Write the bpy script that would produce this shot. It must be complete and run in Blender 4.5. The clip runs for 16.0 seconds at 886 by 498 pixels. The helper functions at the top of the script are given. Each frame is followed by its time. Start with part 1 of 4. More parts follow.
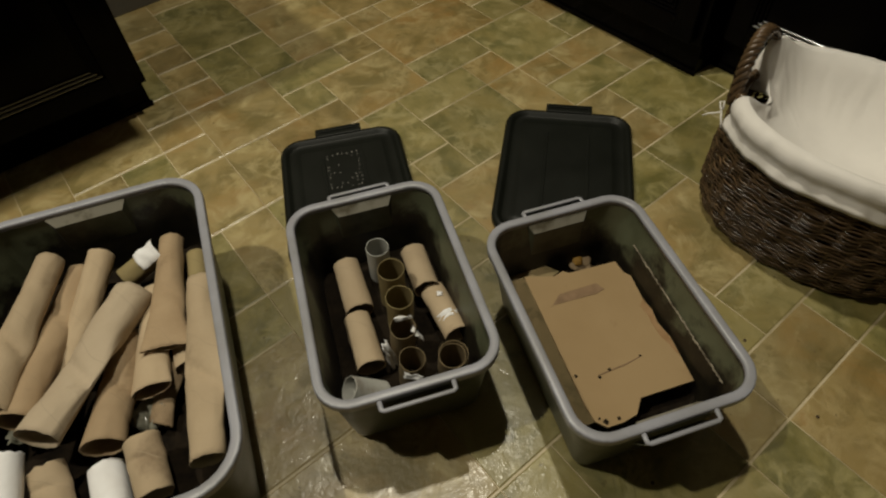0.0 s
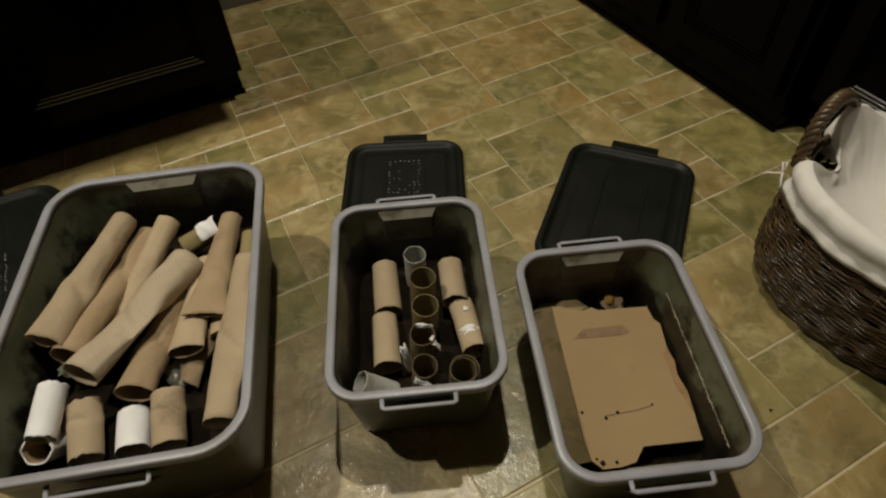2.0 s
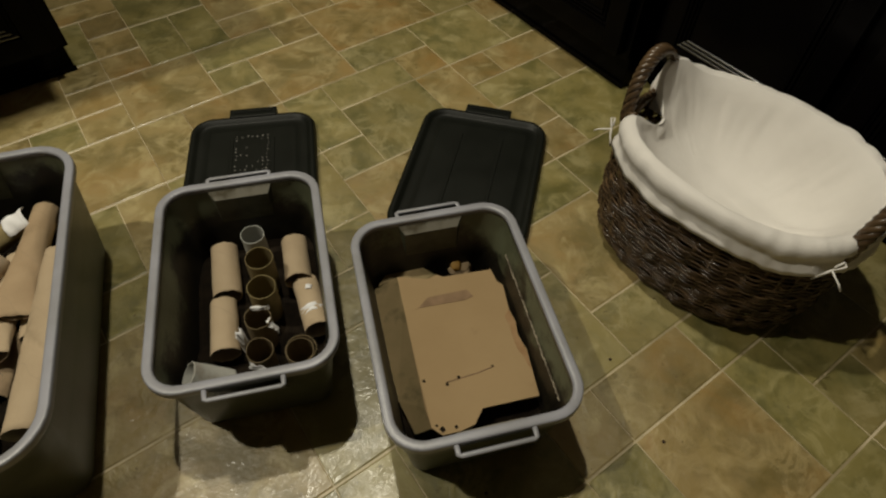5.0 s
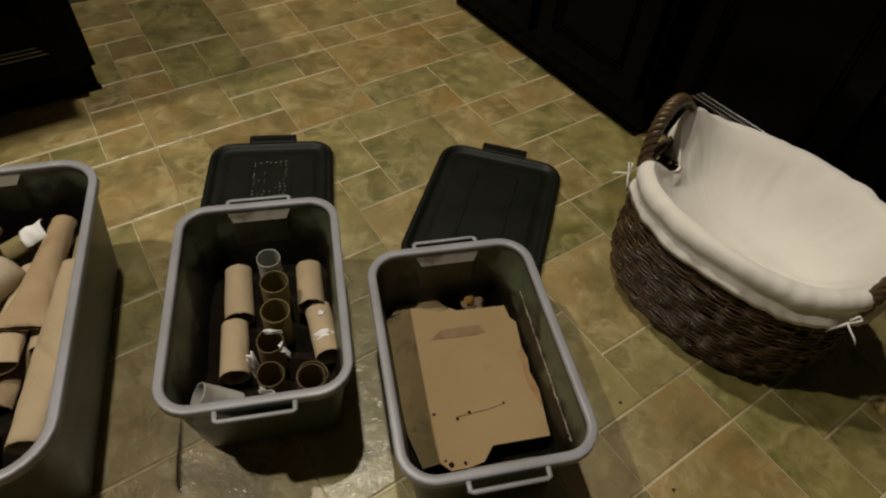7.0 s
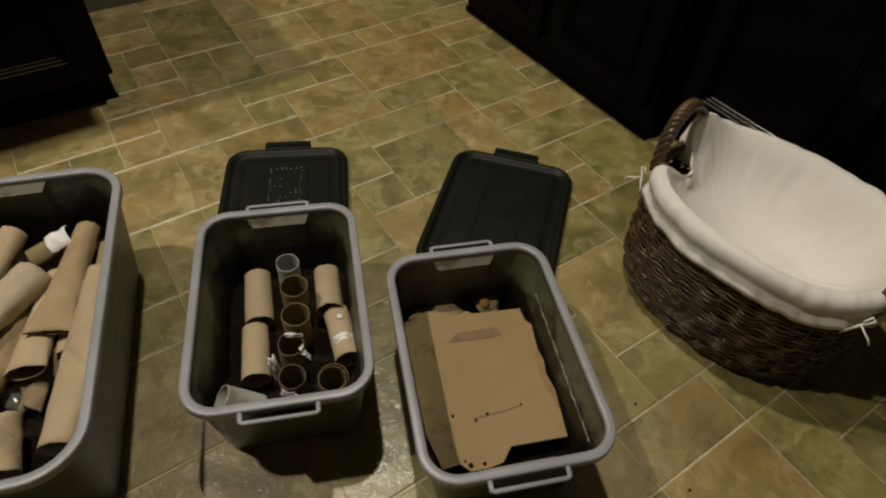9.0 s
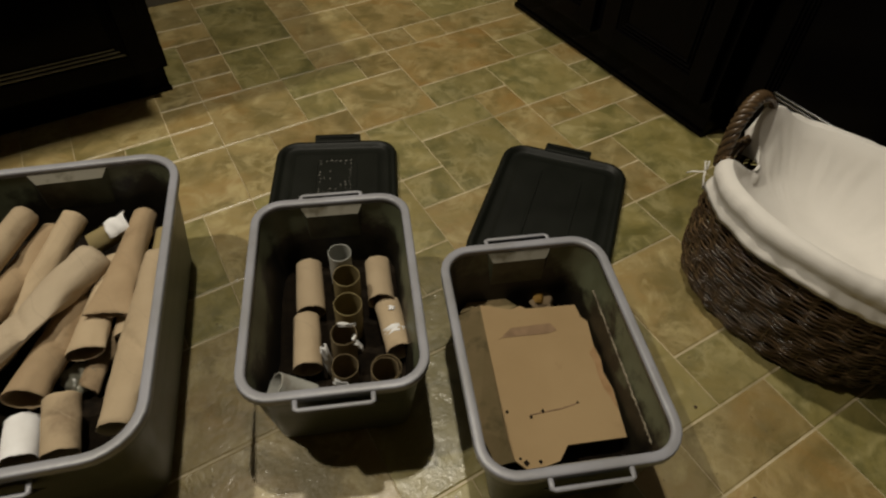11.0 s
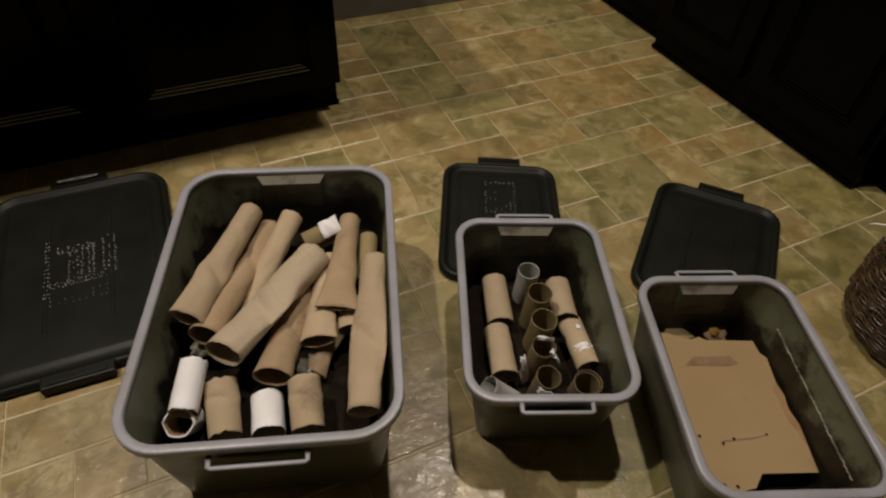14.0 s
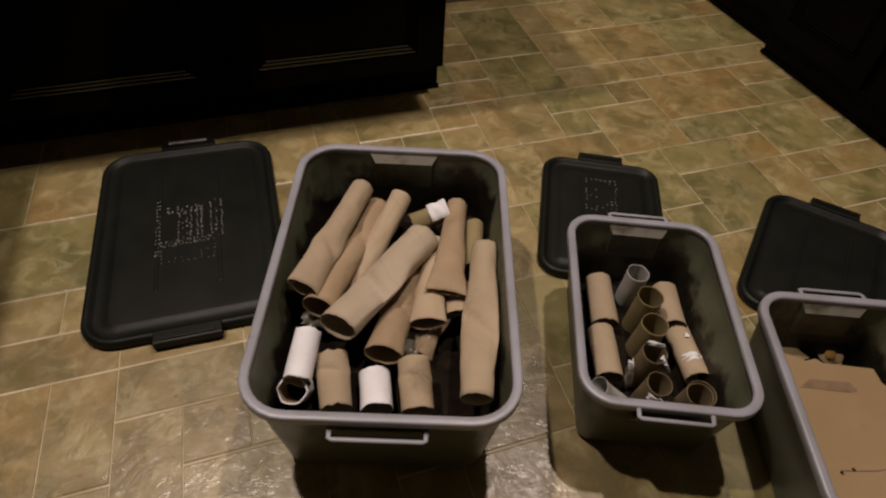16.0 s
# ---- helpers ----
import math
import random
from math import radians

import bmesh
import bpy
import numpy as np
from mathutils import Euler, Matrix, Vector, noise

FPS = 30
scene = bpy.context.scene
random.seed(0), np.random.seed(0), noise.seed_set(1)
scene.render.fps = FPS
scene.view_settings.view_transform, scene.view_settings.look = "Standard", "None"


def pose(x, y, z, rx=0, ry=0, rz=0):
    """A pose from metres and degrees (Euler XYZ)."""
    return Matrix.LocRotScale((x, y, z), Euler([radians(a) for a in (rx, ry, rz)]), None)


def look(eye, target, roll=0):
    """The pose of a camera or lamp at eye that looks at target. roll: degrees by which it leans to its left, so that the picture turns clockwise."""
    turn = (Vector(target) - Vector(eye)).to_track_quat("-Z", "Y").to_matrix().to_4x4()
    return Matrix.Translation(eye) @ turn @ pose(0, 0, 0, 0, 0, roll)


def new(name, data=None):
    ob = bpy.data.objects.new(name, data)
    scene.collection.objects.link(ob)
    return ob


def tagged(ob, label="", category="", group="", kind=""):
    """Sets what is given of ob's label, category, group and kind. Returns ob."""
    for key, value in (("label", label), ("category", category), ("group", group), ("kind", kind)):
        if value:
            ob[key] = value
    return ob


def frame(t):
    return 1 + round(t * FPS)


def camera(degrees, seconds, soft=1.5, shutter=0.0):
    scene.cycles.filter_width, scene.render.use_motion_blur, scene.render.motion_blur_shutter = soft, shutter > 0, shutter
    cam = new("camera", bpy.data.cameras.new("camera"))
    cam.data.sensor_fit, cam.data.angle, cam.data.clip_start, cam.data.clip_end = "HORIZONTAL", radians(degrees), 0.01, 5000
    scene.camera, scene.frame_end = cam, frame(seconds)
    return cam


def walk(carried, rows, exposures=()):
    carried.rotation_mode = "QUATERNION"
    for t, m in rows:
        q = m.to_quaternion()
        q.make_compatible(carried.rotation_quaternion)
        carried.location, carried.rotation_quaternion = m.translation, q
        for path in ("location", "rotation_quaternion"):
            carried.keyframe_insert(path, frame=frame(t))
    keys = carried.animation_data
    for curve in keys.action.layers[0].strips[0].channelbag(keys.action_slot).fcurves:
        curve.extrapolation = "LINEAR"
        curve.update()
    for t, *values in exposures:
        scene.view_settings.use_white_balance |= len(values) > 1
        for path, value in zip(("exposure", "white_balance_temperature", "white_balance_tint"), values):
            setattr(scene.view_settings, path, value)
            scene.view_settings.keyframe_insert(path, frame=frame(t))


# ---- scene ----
cam = camera(72.9, 16.0, soft=2.2, shutter=0.35)
PATH = [
    (0, (0.116, 0.119, 0.995), (0.021, 1.38, -0.555), -4.1),
    (0.5, (0.155, 0.123, 1.008), (-0.03, 1.363, -0.55), -5.5),
    (1, (0.18, 0.121, 1.019), (-0.056, 1.364, -0.53), -4.9),
    (1.5, (0.188, 0.113, 1.022), (-0.081, 1.366, -0.514), -5.0),
    (2, (0.195, 0.106, 1.019), (-0.152, 1.374, -0.489), -3.4),
    (2.5, (0.205, 0.094, 1.036), (-0.199, 1.352, -0.466), -2.3),
    (3, (0.212, 0.071, 1.033), (-0.136, 1.324, -0.486), 0.7),
    (3.5, (0.247, 0.08, 1.016), (0.009, 1.327, -0.53), 0.2),
    (4, (0.315, 0.123, 0.999), (0.224, 1.322, -0.598), 0.3),
    (4.2, (0.342, 0.144, 0.999), (0.235, 1.336, -0.603), -0.4),
    (6.3, (0.327, 0.15, 0.992), (0.284, 1.502, -0.482), 5.0),
    (6.5, (0.322, 0.149, 0.996), (0.259, 1.507, -0.471), 4.8),
    (7, (0.307, 0.135, 0.993), (0.225, 1.466, -0.497), 4.5),
    (7.5, (0.296, 0.123, 0.995), (0.201, 1.447, -0.501), 3.7),
    (8, (0.291, 0.119, 1.002), (0.201, 1.451, -0.488), 3.9),
    (8.2, (0.288, 0.115, 1.005), (0.209, 1.448, -0.484), 4.2),
    (10.5, (0.282, 0.135, 1.005), (0.097, 1.485, -0.46), 2.0),
    (11, (0.246, 0.113, 0.973), (0.042, 1.447, -0.503), 1.6),
    (11.5, (0.185, 0.082, 0.985), (0.041, 1.404, -0.508), 0.2),
    (12, (0.129, 0.066, 0.99), (-0.014, 1.389, -0.504), 0.6),
    (12.5, (0.088, 0.049, 1.021), (-0.094, 1.373, -0.467), 1.2),
    (13, (0.044, 0.038, 1.021), (-0.201, 1.358, -0.462), 1.9),
    (13.5, (0.019, 0.012, 1.03), (-0.304, 1.354, -0.417), 2.1),
    (14, (-0.033, -0.011, 1.025), (-0.372, 1.341, -0.409), 2.9),
    (14.5, (-0.092, -0.026, 1.027), (-0.428, 1.339, -0.395), 4.3),
    (15, (-0.113, -0.04, 1.02), (-0.518, 1.318, -0.392), 3.6),
    (15.5, (-0.139, -0.05, 1.009), (-0.609, 1.256, -0.431), 3.0),
    (16, (-0.157, -0.048, 1.007), (-0.622, 1.237, -0.454), 3.9),
]
TINTS = ((0.0, 10), (1.5, 12), (3.0, 10), (4.2, 8), (6.3, 15), (7.0, 14), (8.2, 12), (10.5, 13), (11.5, 15), (12.5, 23), (13.0, 21), (14.5, 23), (15.0, 25), (15.5, 28), (16.0, 31))
EXPOSURES = [(t, -0.06, 6500, tint) for t, tint in TINTS]
walk(cam, [(t, look(eye, target, roll)) for t, eye, target, roll in PATH], EXPOSURES)

# ---- world and lamps ----
world = bpy.data.worlds.new("world")
world.use_nodes = True
world.node_tree.nodes["Background"].inputs["Color"].default_value = (0.9, 0.85, 0.7, 1)
world.node_tree.nodes["Background"].inputs["Strength"].default_value = 0.0
scene.world = world

K = radians(40.5)                      # the kitchen's axes are turned by this
CK, SK = math.cos(K), math.sin(K)
CEIL = 3.3


def lamp(name, x, y, power, size, tint):
    data = bpy.data.lights.new(name, "AREA")
    data.shape, data.size, data.energy, data.color = "DISK", size, power, tint
    ob = new(name, data)
    ob.matrix_world = pose(x, y, CEIL - 0.015)
    return ob


WARM = (1.0, 0.935, 0.755)
lamp("ceiling_lamp", -1.40, 0.45, 55.0, 0.10, WARM)
lamp("ceiling_lamp", -0.14, 1.38, 45.0, 0.10, WARM)


# ---- materials ----
def material(name, colour, rough=0.5, metal=0.0, second=None, scale=8.0, detail=4.0, lo=0.35, hi=0.65, bump=0.0, bump_scale=60.0,
             random_value=0.0, island=False, coat=0.0, fleck=None, fleck_scale=30.0, fleck_at=0.62, fleck_soft=0.08, rough_vary=0.0, stretch=None, deep=0.002, seam=0.0, cover=False):
    """A surface with two scales of variation: blotches of a second colour, and fine relief or flecks."""
    m = bpy.data.materials.new(name)
    m.use_nodes = True
    nt = m.node_tree
    bsdf = nt.nodes["Principled BSDF"]
    link = nt.links.new
    coord = nt.nodes.new("ShaderNodeTexCoord")
    source = coord.outputs["Object"]
    if random_value or island:
        info = nt.nodes.new("ShaderNodeNewGeometry" if island else "ShaderNodeObjectInfo")
        rnd = info.outputs["Random Per Island" if island else "Random"]
        shift = nt.nodes.new("ShaderNodeVectorMath")
        shift.operation = "MULTIPLY_ADD"
        comb = nt.nodes.new("ShaderNodeCombineXYZ")
        for k in ("X", "Y", "Z"):
            link(rnd, comb.inputs[k])
        link(comb.outputs[0], shift.inputs[0])
        shift.inputs[1].default_value = (37.0, 71.0, 13.0)
        link(source, shift.inputs[2])
        source = shift.outputs[0]
    if stretch:
        mp = nt.nodes.new("ShaderNodeMapping")
        mp.inputs["Scale"].default_value = stretch
        link(source, mp.inputs["Vector"])
        source = mp.outputs[0]

    def cloud(sc, det, rough_=0.55):
        n = nt.nodes.new("ShaderNodeTexNoise")
        n.inputs["Scale"].default_value, n.inputs["Detail"].default_value, n.inputs["Roughness"].default_value = sc, det, rough_
        link(source, n.inputs["Vector"])
        return n.outputs["Fac"]

    def ramp(fac, a, b):
        r = nt.nodes.new("ShaderNodeMapRange")
        r.inputs["From Min"].default_value, r.inputs["From Max"].default_value = a, b
        link(fac, r.inputs["Value"])
        return r.outputs[0]

    def mix(fac, a, b, blend="MIX"):
        x = nt.nodes.new("ShaderNodeMix")
        x.data_type, x.blend_type = "RGBA", blend
        if isinstance(fac, float):
            x.inputs["Factor"].default_value = fac
        else:
            link(fac, x.inputs["Factor"])
        for socket, v in ((6, a), (7, b)):
            if isinstance(v, tuple):
                x.inputs[socket].default_value = (*v, 1)
            else:
                link(v, x.inputs[socket])
        return x.outputs[2]

    out = None
    if second:
        out = mix(ramp(cloud(scale, detail), lo, hi), colour, second)
    if fleck:
        out = mix(ramp(cloud(fleck_scale, 6.0, 0.65), fleck_at, fleck_at + fleck_soft), out or colour, fleck)
    if seam:
        sep = nt.nodes.new("ShaderNodeSeparateXYZ")
        link(coord.outputs["Object"], sep.inputs[0])

        def calc(op, a, b=None):
            n = nt.nodes.new("ShaderNodeMath")
            n.operation = op
            for k, v in enumerate((a, b)):
                if isinstance(v, float):
                    n.inputs[k].default_value = v
                elif v is not None:
                    link(v, n.inputs[k])
            return n.outputs[0]
        around = calc("DIVIDE", calc("ARCTAN2", sep.outputs["Y"], sep.outputs["X"]), 6.2832)
        turn = calc("FRACT", calc("ADD", around, calc("MULTIPLY", sep.outputs["Z"], 1 / seam)))
        line = calc("LESS_THAN", calc("ABSOLUTE", calc("SUBTRACT", turn, 0.5)), 0.006)
        out = mix(line, out or colour, tuple(0.80 * v for v in colour))
    if random_value:
        hsv = nt.nodes.new("ShaderNodeHueSaturation")
        r = nt.nodes.new("ShaderNodeMapRange")
        r.inputs["To Min"].default_value, r.inputs["To Max"].default_value = 1 - random_value, 1 + random_value
        link(rnd, r.inputs["Value"])
        link(r.outputs[0], hsv.inputs["Value"])
        if out is None:
            hsv.inputs["Color"].default_value = (*colour, 1)
        else:
            link(out, hsv.inputs["Color"])
        out = hsv.outputs[0]
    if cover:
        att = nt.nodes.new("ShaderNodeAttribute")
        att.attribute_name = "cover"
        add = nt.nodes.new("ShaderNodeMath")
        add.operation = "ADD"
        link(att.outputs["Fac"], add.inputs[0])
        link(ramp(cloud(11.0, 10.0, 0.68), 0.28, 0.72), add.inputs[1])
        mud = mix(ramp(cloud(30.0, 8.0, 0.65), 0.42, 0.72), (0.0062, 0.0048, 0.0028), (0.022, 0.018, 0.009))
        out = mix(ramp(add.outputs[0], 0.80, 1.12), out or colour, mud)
    if out is None:
        bsdf.inputs["Base Color"].default_value = (*colour, 1)
    else:
        link(out, bsdf.inputs["Base Color"])
    bsdf.inputs["Roughness"].default_value, bsdf.inputs["Metallic"].default_value = rough, metal
    bsdf.inputs["Coat Weight"].default_value = coat
    if rough_vary:
        rr = nt.nodes.new("ShaderNodeMapRange")
        rr.inputs["To Min"].default_value, rr.inputs["To Max"].default_value = rough - rough_vary, rough + rough_vary
        link(cloud(scale * 2.3, 3.0), rr.inputs["Value"])
        link(rr.outputs[0], bsdf.inputs["Roughness"])
    if bump:
        b = nt.nodes.new("ShaderNodeBump")
        b.inputs["Strength"].default_value, b.inputs["Distance"].default_value = bump, deep
        link(cloud(bump_scale, 6.0, 0.6), b.inputs["Height"])
        link(b.outputs[0], bsdf.inputs["Normal"])
    return m


def stone(name, base, dark, light, bloom, island=False):
    """Embossed stone-look vinyl: soft clouds, rust blooms, pale wisps along clefts, small dark pits."""
    m = bpy.data.materials.new(name)
    m.use_nodes = True
    nt = m.node_tree
    bsdf = nt.nodes["Principled BSDF"]
    link = nt.links.new
    coord = nt.nodes.new("ShaderNodeTexCoord")
    info = nt.nodes.new("ShaderNodeNewGeometry" if island else "ShaderNodeObjectInfo")
    rnd = info.outputs["Random Per Island" if island else "Random"]
    comb = nt.nodes.new("ShaderNodeCombineXYZ")
    for k in ("X", "Y", "Z"):
        link(rnd, comb.inputs[k])
    shift = nt.nodes.new("ShaderNodeVectorMath")
    shift.operation = "MULTIPLY_ADD"
    link(comb.outputs[0], shift.inputs[0])
    shift.inputs[1].default_value = (37.0, 71.0, 13.0)
    link(coord.outputs["Object"], shift.inputs[2])
    where = shift.outputs[0]

    def cloud(sc, det, rough=0.55, warp=0.0):
        n = nt.nodes.new("ShaderNodeTexNoise")
        for key, v in (("Scale", sc), ("Detail", det), ("Roughness", rough), ("Distortion", warp)):
            n.inputs[key].default_value = v
        link(where, n.inputs["Vector"])
        return n.outputs["Fac"]

    def ramp(fac, a, b, lo=0.0, hi=1.0):
        r = nt.nodes.new("ShaderNodeMapRange")
        r.interpolation_type = "SMOOTHSTEP"
        for key, v in (("From Min", a), ("From Max", b), ("To Min", lo), ("To Max", hi)):
            r.inputs[key].default_value = v
        link(fac, r.inputs["Value"])
        return r.outputs[0]

    def calc(op, a, b):
        n = nt.nodes.new("ShaderNodeMath")
        n.operation = op
        for k, v in enumerate((a, b)):
            if isinstance(v, float):
                n.inputs[k].default_value = v
            else:
                link(v, n.inputs[k])
        return n.outputs[0]

    def mix(fac, a, b):
        x = nt.nodes.new("ShaderNodeMix")
        x.data_type = "RGBA"
        link(fac, x.inputs["Factor"])
        for socket, v in ((6, a), (7, b)):
            if isinstance(v, tuple):
                x.inputs[socket].default_value = (*v, 1)
            else:
                link(v, x.inputs[socket])
        return x.outputs[2]

    rust = (base[0] * 1.08, base[1] * 0.84, base[2] * 0.62)
    cleft = cloud(13.0, 6.0, 0.62, 0.6)
    wisp = calc("MULTIPLY", ramp(calc("ABSOLUTE", calc("SUBTRACT", cleft, 0.5), 0.0), 0.0, 0.075, 1.0, 0.0), ramp(cloud(7.0, 2.0), 0.48, 0.66))
    out = mix(ramp(cloud(9.0, 7.0, 0.62, 0.5), 0.40, 0.66), base, (dark[0] * 0.80, dark[1] * 0.82, dark[2] * 0.76))
    out = mix(ramp(cloud(6.0, 5.0, 0.6, 0.4), 0.46, 0.68, 0.0, bloom), out, rust)
    out = mix(ramp(cloud(15.0, 6.0, 0.6, 0.7), 0.49, 0.72, 0.0, 0.75), out, light)
    out = mix(calc("MULTIPLY", wisp, 0.5), out, light)
    out = mix(ramp(cloud(46.0, 4.0, 0.6), 0.66, 0.74, 0.0, 0.75), out, (dark[0] * 0.55, dark[1] * 0.47, dark[2] * 0.40))
    hsv = nt.nodes.new("ShaderNodeHueSaturation")
    link(ramp(rnd, 0.0, 1.0, 0.91, 1.10), hsv.inputs["Value"])
    link(out, hsv.inputs["Color"])
    link(hsv.outputs[0], bsdf.inputs["Base Color"])
    link(ramp(cloud(20.0, 4.0), 0.3, 0.7, 0.34, 0.50), bsdf.inputs["Roughness"])
    bsdf.inputs["Specular IOR Level"].default_value = 0.70
    bsdf.inputs["Coat Weight"].default_value, bsdf.inputs["Coat Roughness"].default_value = 0.27, 0.17
    relief = calc("ADD", calc("MULTIPLY", wisp, 0.12), calc("ADD", calc("MULTIPLY", cleft, 0.4), calc("ADD", calc("MULTIPLY", cloud(26.0, 8.0, 0.62), 0.8), calc("MULTIPLY", ramp(calc("ABSOLUTE", calc("SUBTRACT", cloud(48.0, 3.0, 0.55, 0.8), 0.5), 0.0), 0.0, 0.10), 0.025))))
    b = nt.nodes.new("ShaderNodeBump")
    b.inputs["Strength"].default_value, b.inputs["Distance"].default_value = 1.0, 0.0024
    link(relief, b.inputs["Height"])
    link(b.outputs[0], bsdf.inputs["Normal"])
    wax = nt.nodes.new("ShaderNodeBump")
    wax.inputs["Strength"].default_value, wax.inputs["Distance"].default_value = 1.0, 0.0035
    link(calc("ADD", calc("MULTIPLY", cloud(30.0, 3.0, 0.6, 0.5), 1.0), calc("MULTIPLY", cleft, 0.8)), wax.inputs["Height"])
    link(wax.outputs[0], bsdf.inputs["Coat Normal"])
    return m


TILE_KINDS = {
    "t": ((0.284, 0.216, 0.087), (0.210, 0.159, 0.058), (0.424, 0.348, 0.170), 0.45),
    "o": ((0.228, 0.192, 0.064), (0.148, 0.131, 0.040), (0.352, 0.304, 0.133), 0.12),
    "g": ((0.250, 0.207, 0.077), (0.167, 0.147, 0.050), (0.384, 0.329, 0.157), 0.15),
    "r": ((0.278, 0.202, 0.076), (0.210, 0.153, 0.053), (0.406, 0.315, 0.143), 0.60),
    "d": ((0.207, 0.155, 0.057), (0.147, 0.111, 0.038), (0.295, 0.228, 0.097), 0.30),
}
tile_one = {k: stone("stone_vinyl_" + k, *v) for k, v in TILE_KINDS.items()}
tile_rest = {k: stone("stone_vinyl_far_" + k, *v, island=True) for k, v in TILE_KINDS.items()}
grout = material("grout", (0.60, 0.505, 0.335), 0.45, second=(0.31, 0.253, 0.145), scale=5, lo=0.40, hi=0.62, bump=0.3)
plaster = material("plaster", (0.16, 0.14, 0.10), 0.8, second=(0.14, 0.12, 0.09), scale=5, bump=0.2, bump_scale=120)
ceiling_paint = material("ceiling_paint", (0.42, 0.40, 0.35), 0.9, second=(0.38, 0.36, 0.32), scale=3, bump=0.2, bump_scale=90)
grey_panel = material("grey_panel", (0.12, 0.11, 0.095), 0.5, second=(0.10, 0.09, 0.075), scale=4, bump=0.1)
espresso = material("espresso_wood", (0.0019, 0.0016, 0.0017), 0.16, second=(0.0027, 0.0022, 0.0022), scale=6, stretch=(1, 1, 0.12), bump=0.05, bump_scale=90)
espresso.node_tree.nodes["Principled BSDF"].inputs["Specular IOR Level"].default_value = 0.05
# same paint as the doors, gloss raised so the lower beads carry a glint
glint_bead = material("glint_bead", (0.004, 0.0038, 0.0040), 0.24, coat=1.0, second=(0.002, 0.0016, 0.0016), scale=30, bump=0.08, bump_scale=90)
glint_bead.node_tree.nodes["Principled BSDF"].inputs["Specular IOR Level"].default_value = 1.0
glint_bead.node_tree.nodes["Principled BSDF"].inputs["Coat Roughness"].default_value = 0.16
glint_bead.node_tree.nodes["Principled BSDF"].inputs["Coat IOR"].default_value = 2.1
counter_stone = material("counter_stone", (0.03, 0.028, 0.026), 0.25, second=(0.06, 0.055, 0.05), scale=60, detail=6)
# one plastic in two colours: outer walls as shaded, rims and loops as lit
bin_shaded_grey = material("bin_shaded_grey", (0.076, 0.081, 0.054), 0.40, second=(0.058, 0.062, 0.039), scale=7, bump=0.12, bump_scale=220, rough_vary=0.06)
rim_lit_grey = material("rim_lit_grey", (0.285, 0.288, 0.325), 0.35, second=(0.235, 0.235, 0.25), scale=14, bump=0.15, bump_scale=160, fleck=(0.10, 0.085, 0.06), fleck_scale=26, fleck_at=0.66)
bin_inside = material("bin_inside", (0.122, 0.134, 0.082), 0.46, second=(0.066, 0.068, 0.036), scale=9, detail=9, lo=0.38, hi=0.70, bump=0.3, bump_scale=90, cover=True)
grip_slope_pale = material("grip_slope_pale", (0.26, 0.245, 0.20), 0.55, second=(0.12, 0.105, 0.07), scale=40, detail=6, lo=0.5, hi=0.7, bump=0.3)
grip_muddy = material("grip_muddy", (0.108, 0.116, 0.070), 0.48, second=(0.024, 0.021, 0.012), scale=11, detail=9, lo=0.36, hi=0.66, bump=0.4, bump_scale=90)
mud_line = material("mud_line", (0.30, 0.26, 0.19), 0.9, second=(0.06, 0.045, 0.03), scale=60, detail=5, bump=0.6)
black_lid = material("black_lid", (0.0058, 0.0066, 0.0048), 0.45, second=(0.0082, 0.0092, 0.0068), scale=8, bump=0.2, bump_scale=240, rough_vary=0.08)
black_lid.node_tree.nodes["Principled BSDF"].inputs["Specular IOR Level"].default_value = 0.20
hole_burr = material("hole_burr", (0.22, 0.21, 0.185), 0.6, second=(0.10, 0.095, 0.085), scale=90)
scuff_grey = material("scuff_grey", (0.30, 0.29, 0.30), 0.5, second=(0.12, 0.12, 0.12), scale=70, detail=6)
soil_dark = material("soil_dark", (0.008, 0.006, 0.0042), 0.95, second=(0.017, 0.012, 0.0075), scale=45, detail=8, bump=1.0, bump_scale=140, fleck=(0.045, 0.033, 0.021), fleck_scale=120, fleck_at=0.68)
soil_dark.node_tree.nodes["Principled BSDF"].inputs["Specular IOR Level"].default_value = 0.08
CARD = dict(rough=0.82, detail=6, lo=0.3, hi=0.75, bump=0.35, bump_scale=120, random_value=0.10, seam=0.105, fleck=(0.15, 0.10, 0.055), fleck_scale=9, fleck_at=0.58, fleck_soft=0.22)
card_tan = material("card_tan", (0.418, 0.325, 0.212), second=(0.355, 0.268, 0.168), scale=14, **CARD)
card_brown = material("card_brown", (0.348, 0.252, 0.150), second=(0.283, 0.198, 0.112), scale=18, **CARD)
card_pale = material("card_pale", (0.466, 0.380, 0.272), second=(0.408, 0.325, 0.225), scale=10, **CARD)
card_olive = material("card_olive", (0.255, 0.200, 0.090), second=(0.19, 0.148, 0.062), scale=16, **CARD)
card_dark = material("card_dark", (0.195, 0.145, 0.075), second=(0.13, 0.095, 0.048), scale=16, **CARD)
card_grey = material("card_grey", (0.43, 0.43, 0.40), second=(0.35, 0.35, 0.32), scale=12, **CARD)
card_sheet = material("card_sheet", (0.318, 0.219, 0.108), 0.8, second=(0.280, 0.188, 0.088), scale=6, detail=6, bump=0.15, bump_scale=120, fleck=(0.22, 0.140, 0.065), fleck_scale=7, fleck_at=0.62, fleck_soft=0.12)
card_cut = material("card_cut", (0.175, 0.110, 0.060), 0.9, second=(0.235, 0.150, 0.085), scale=45, detail=6)
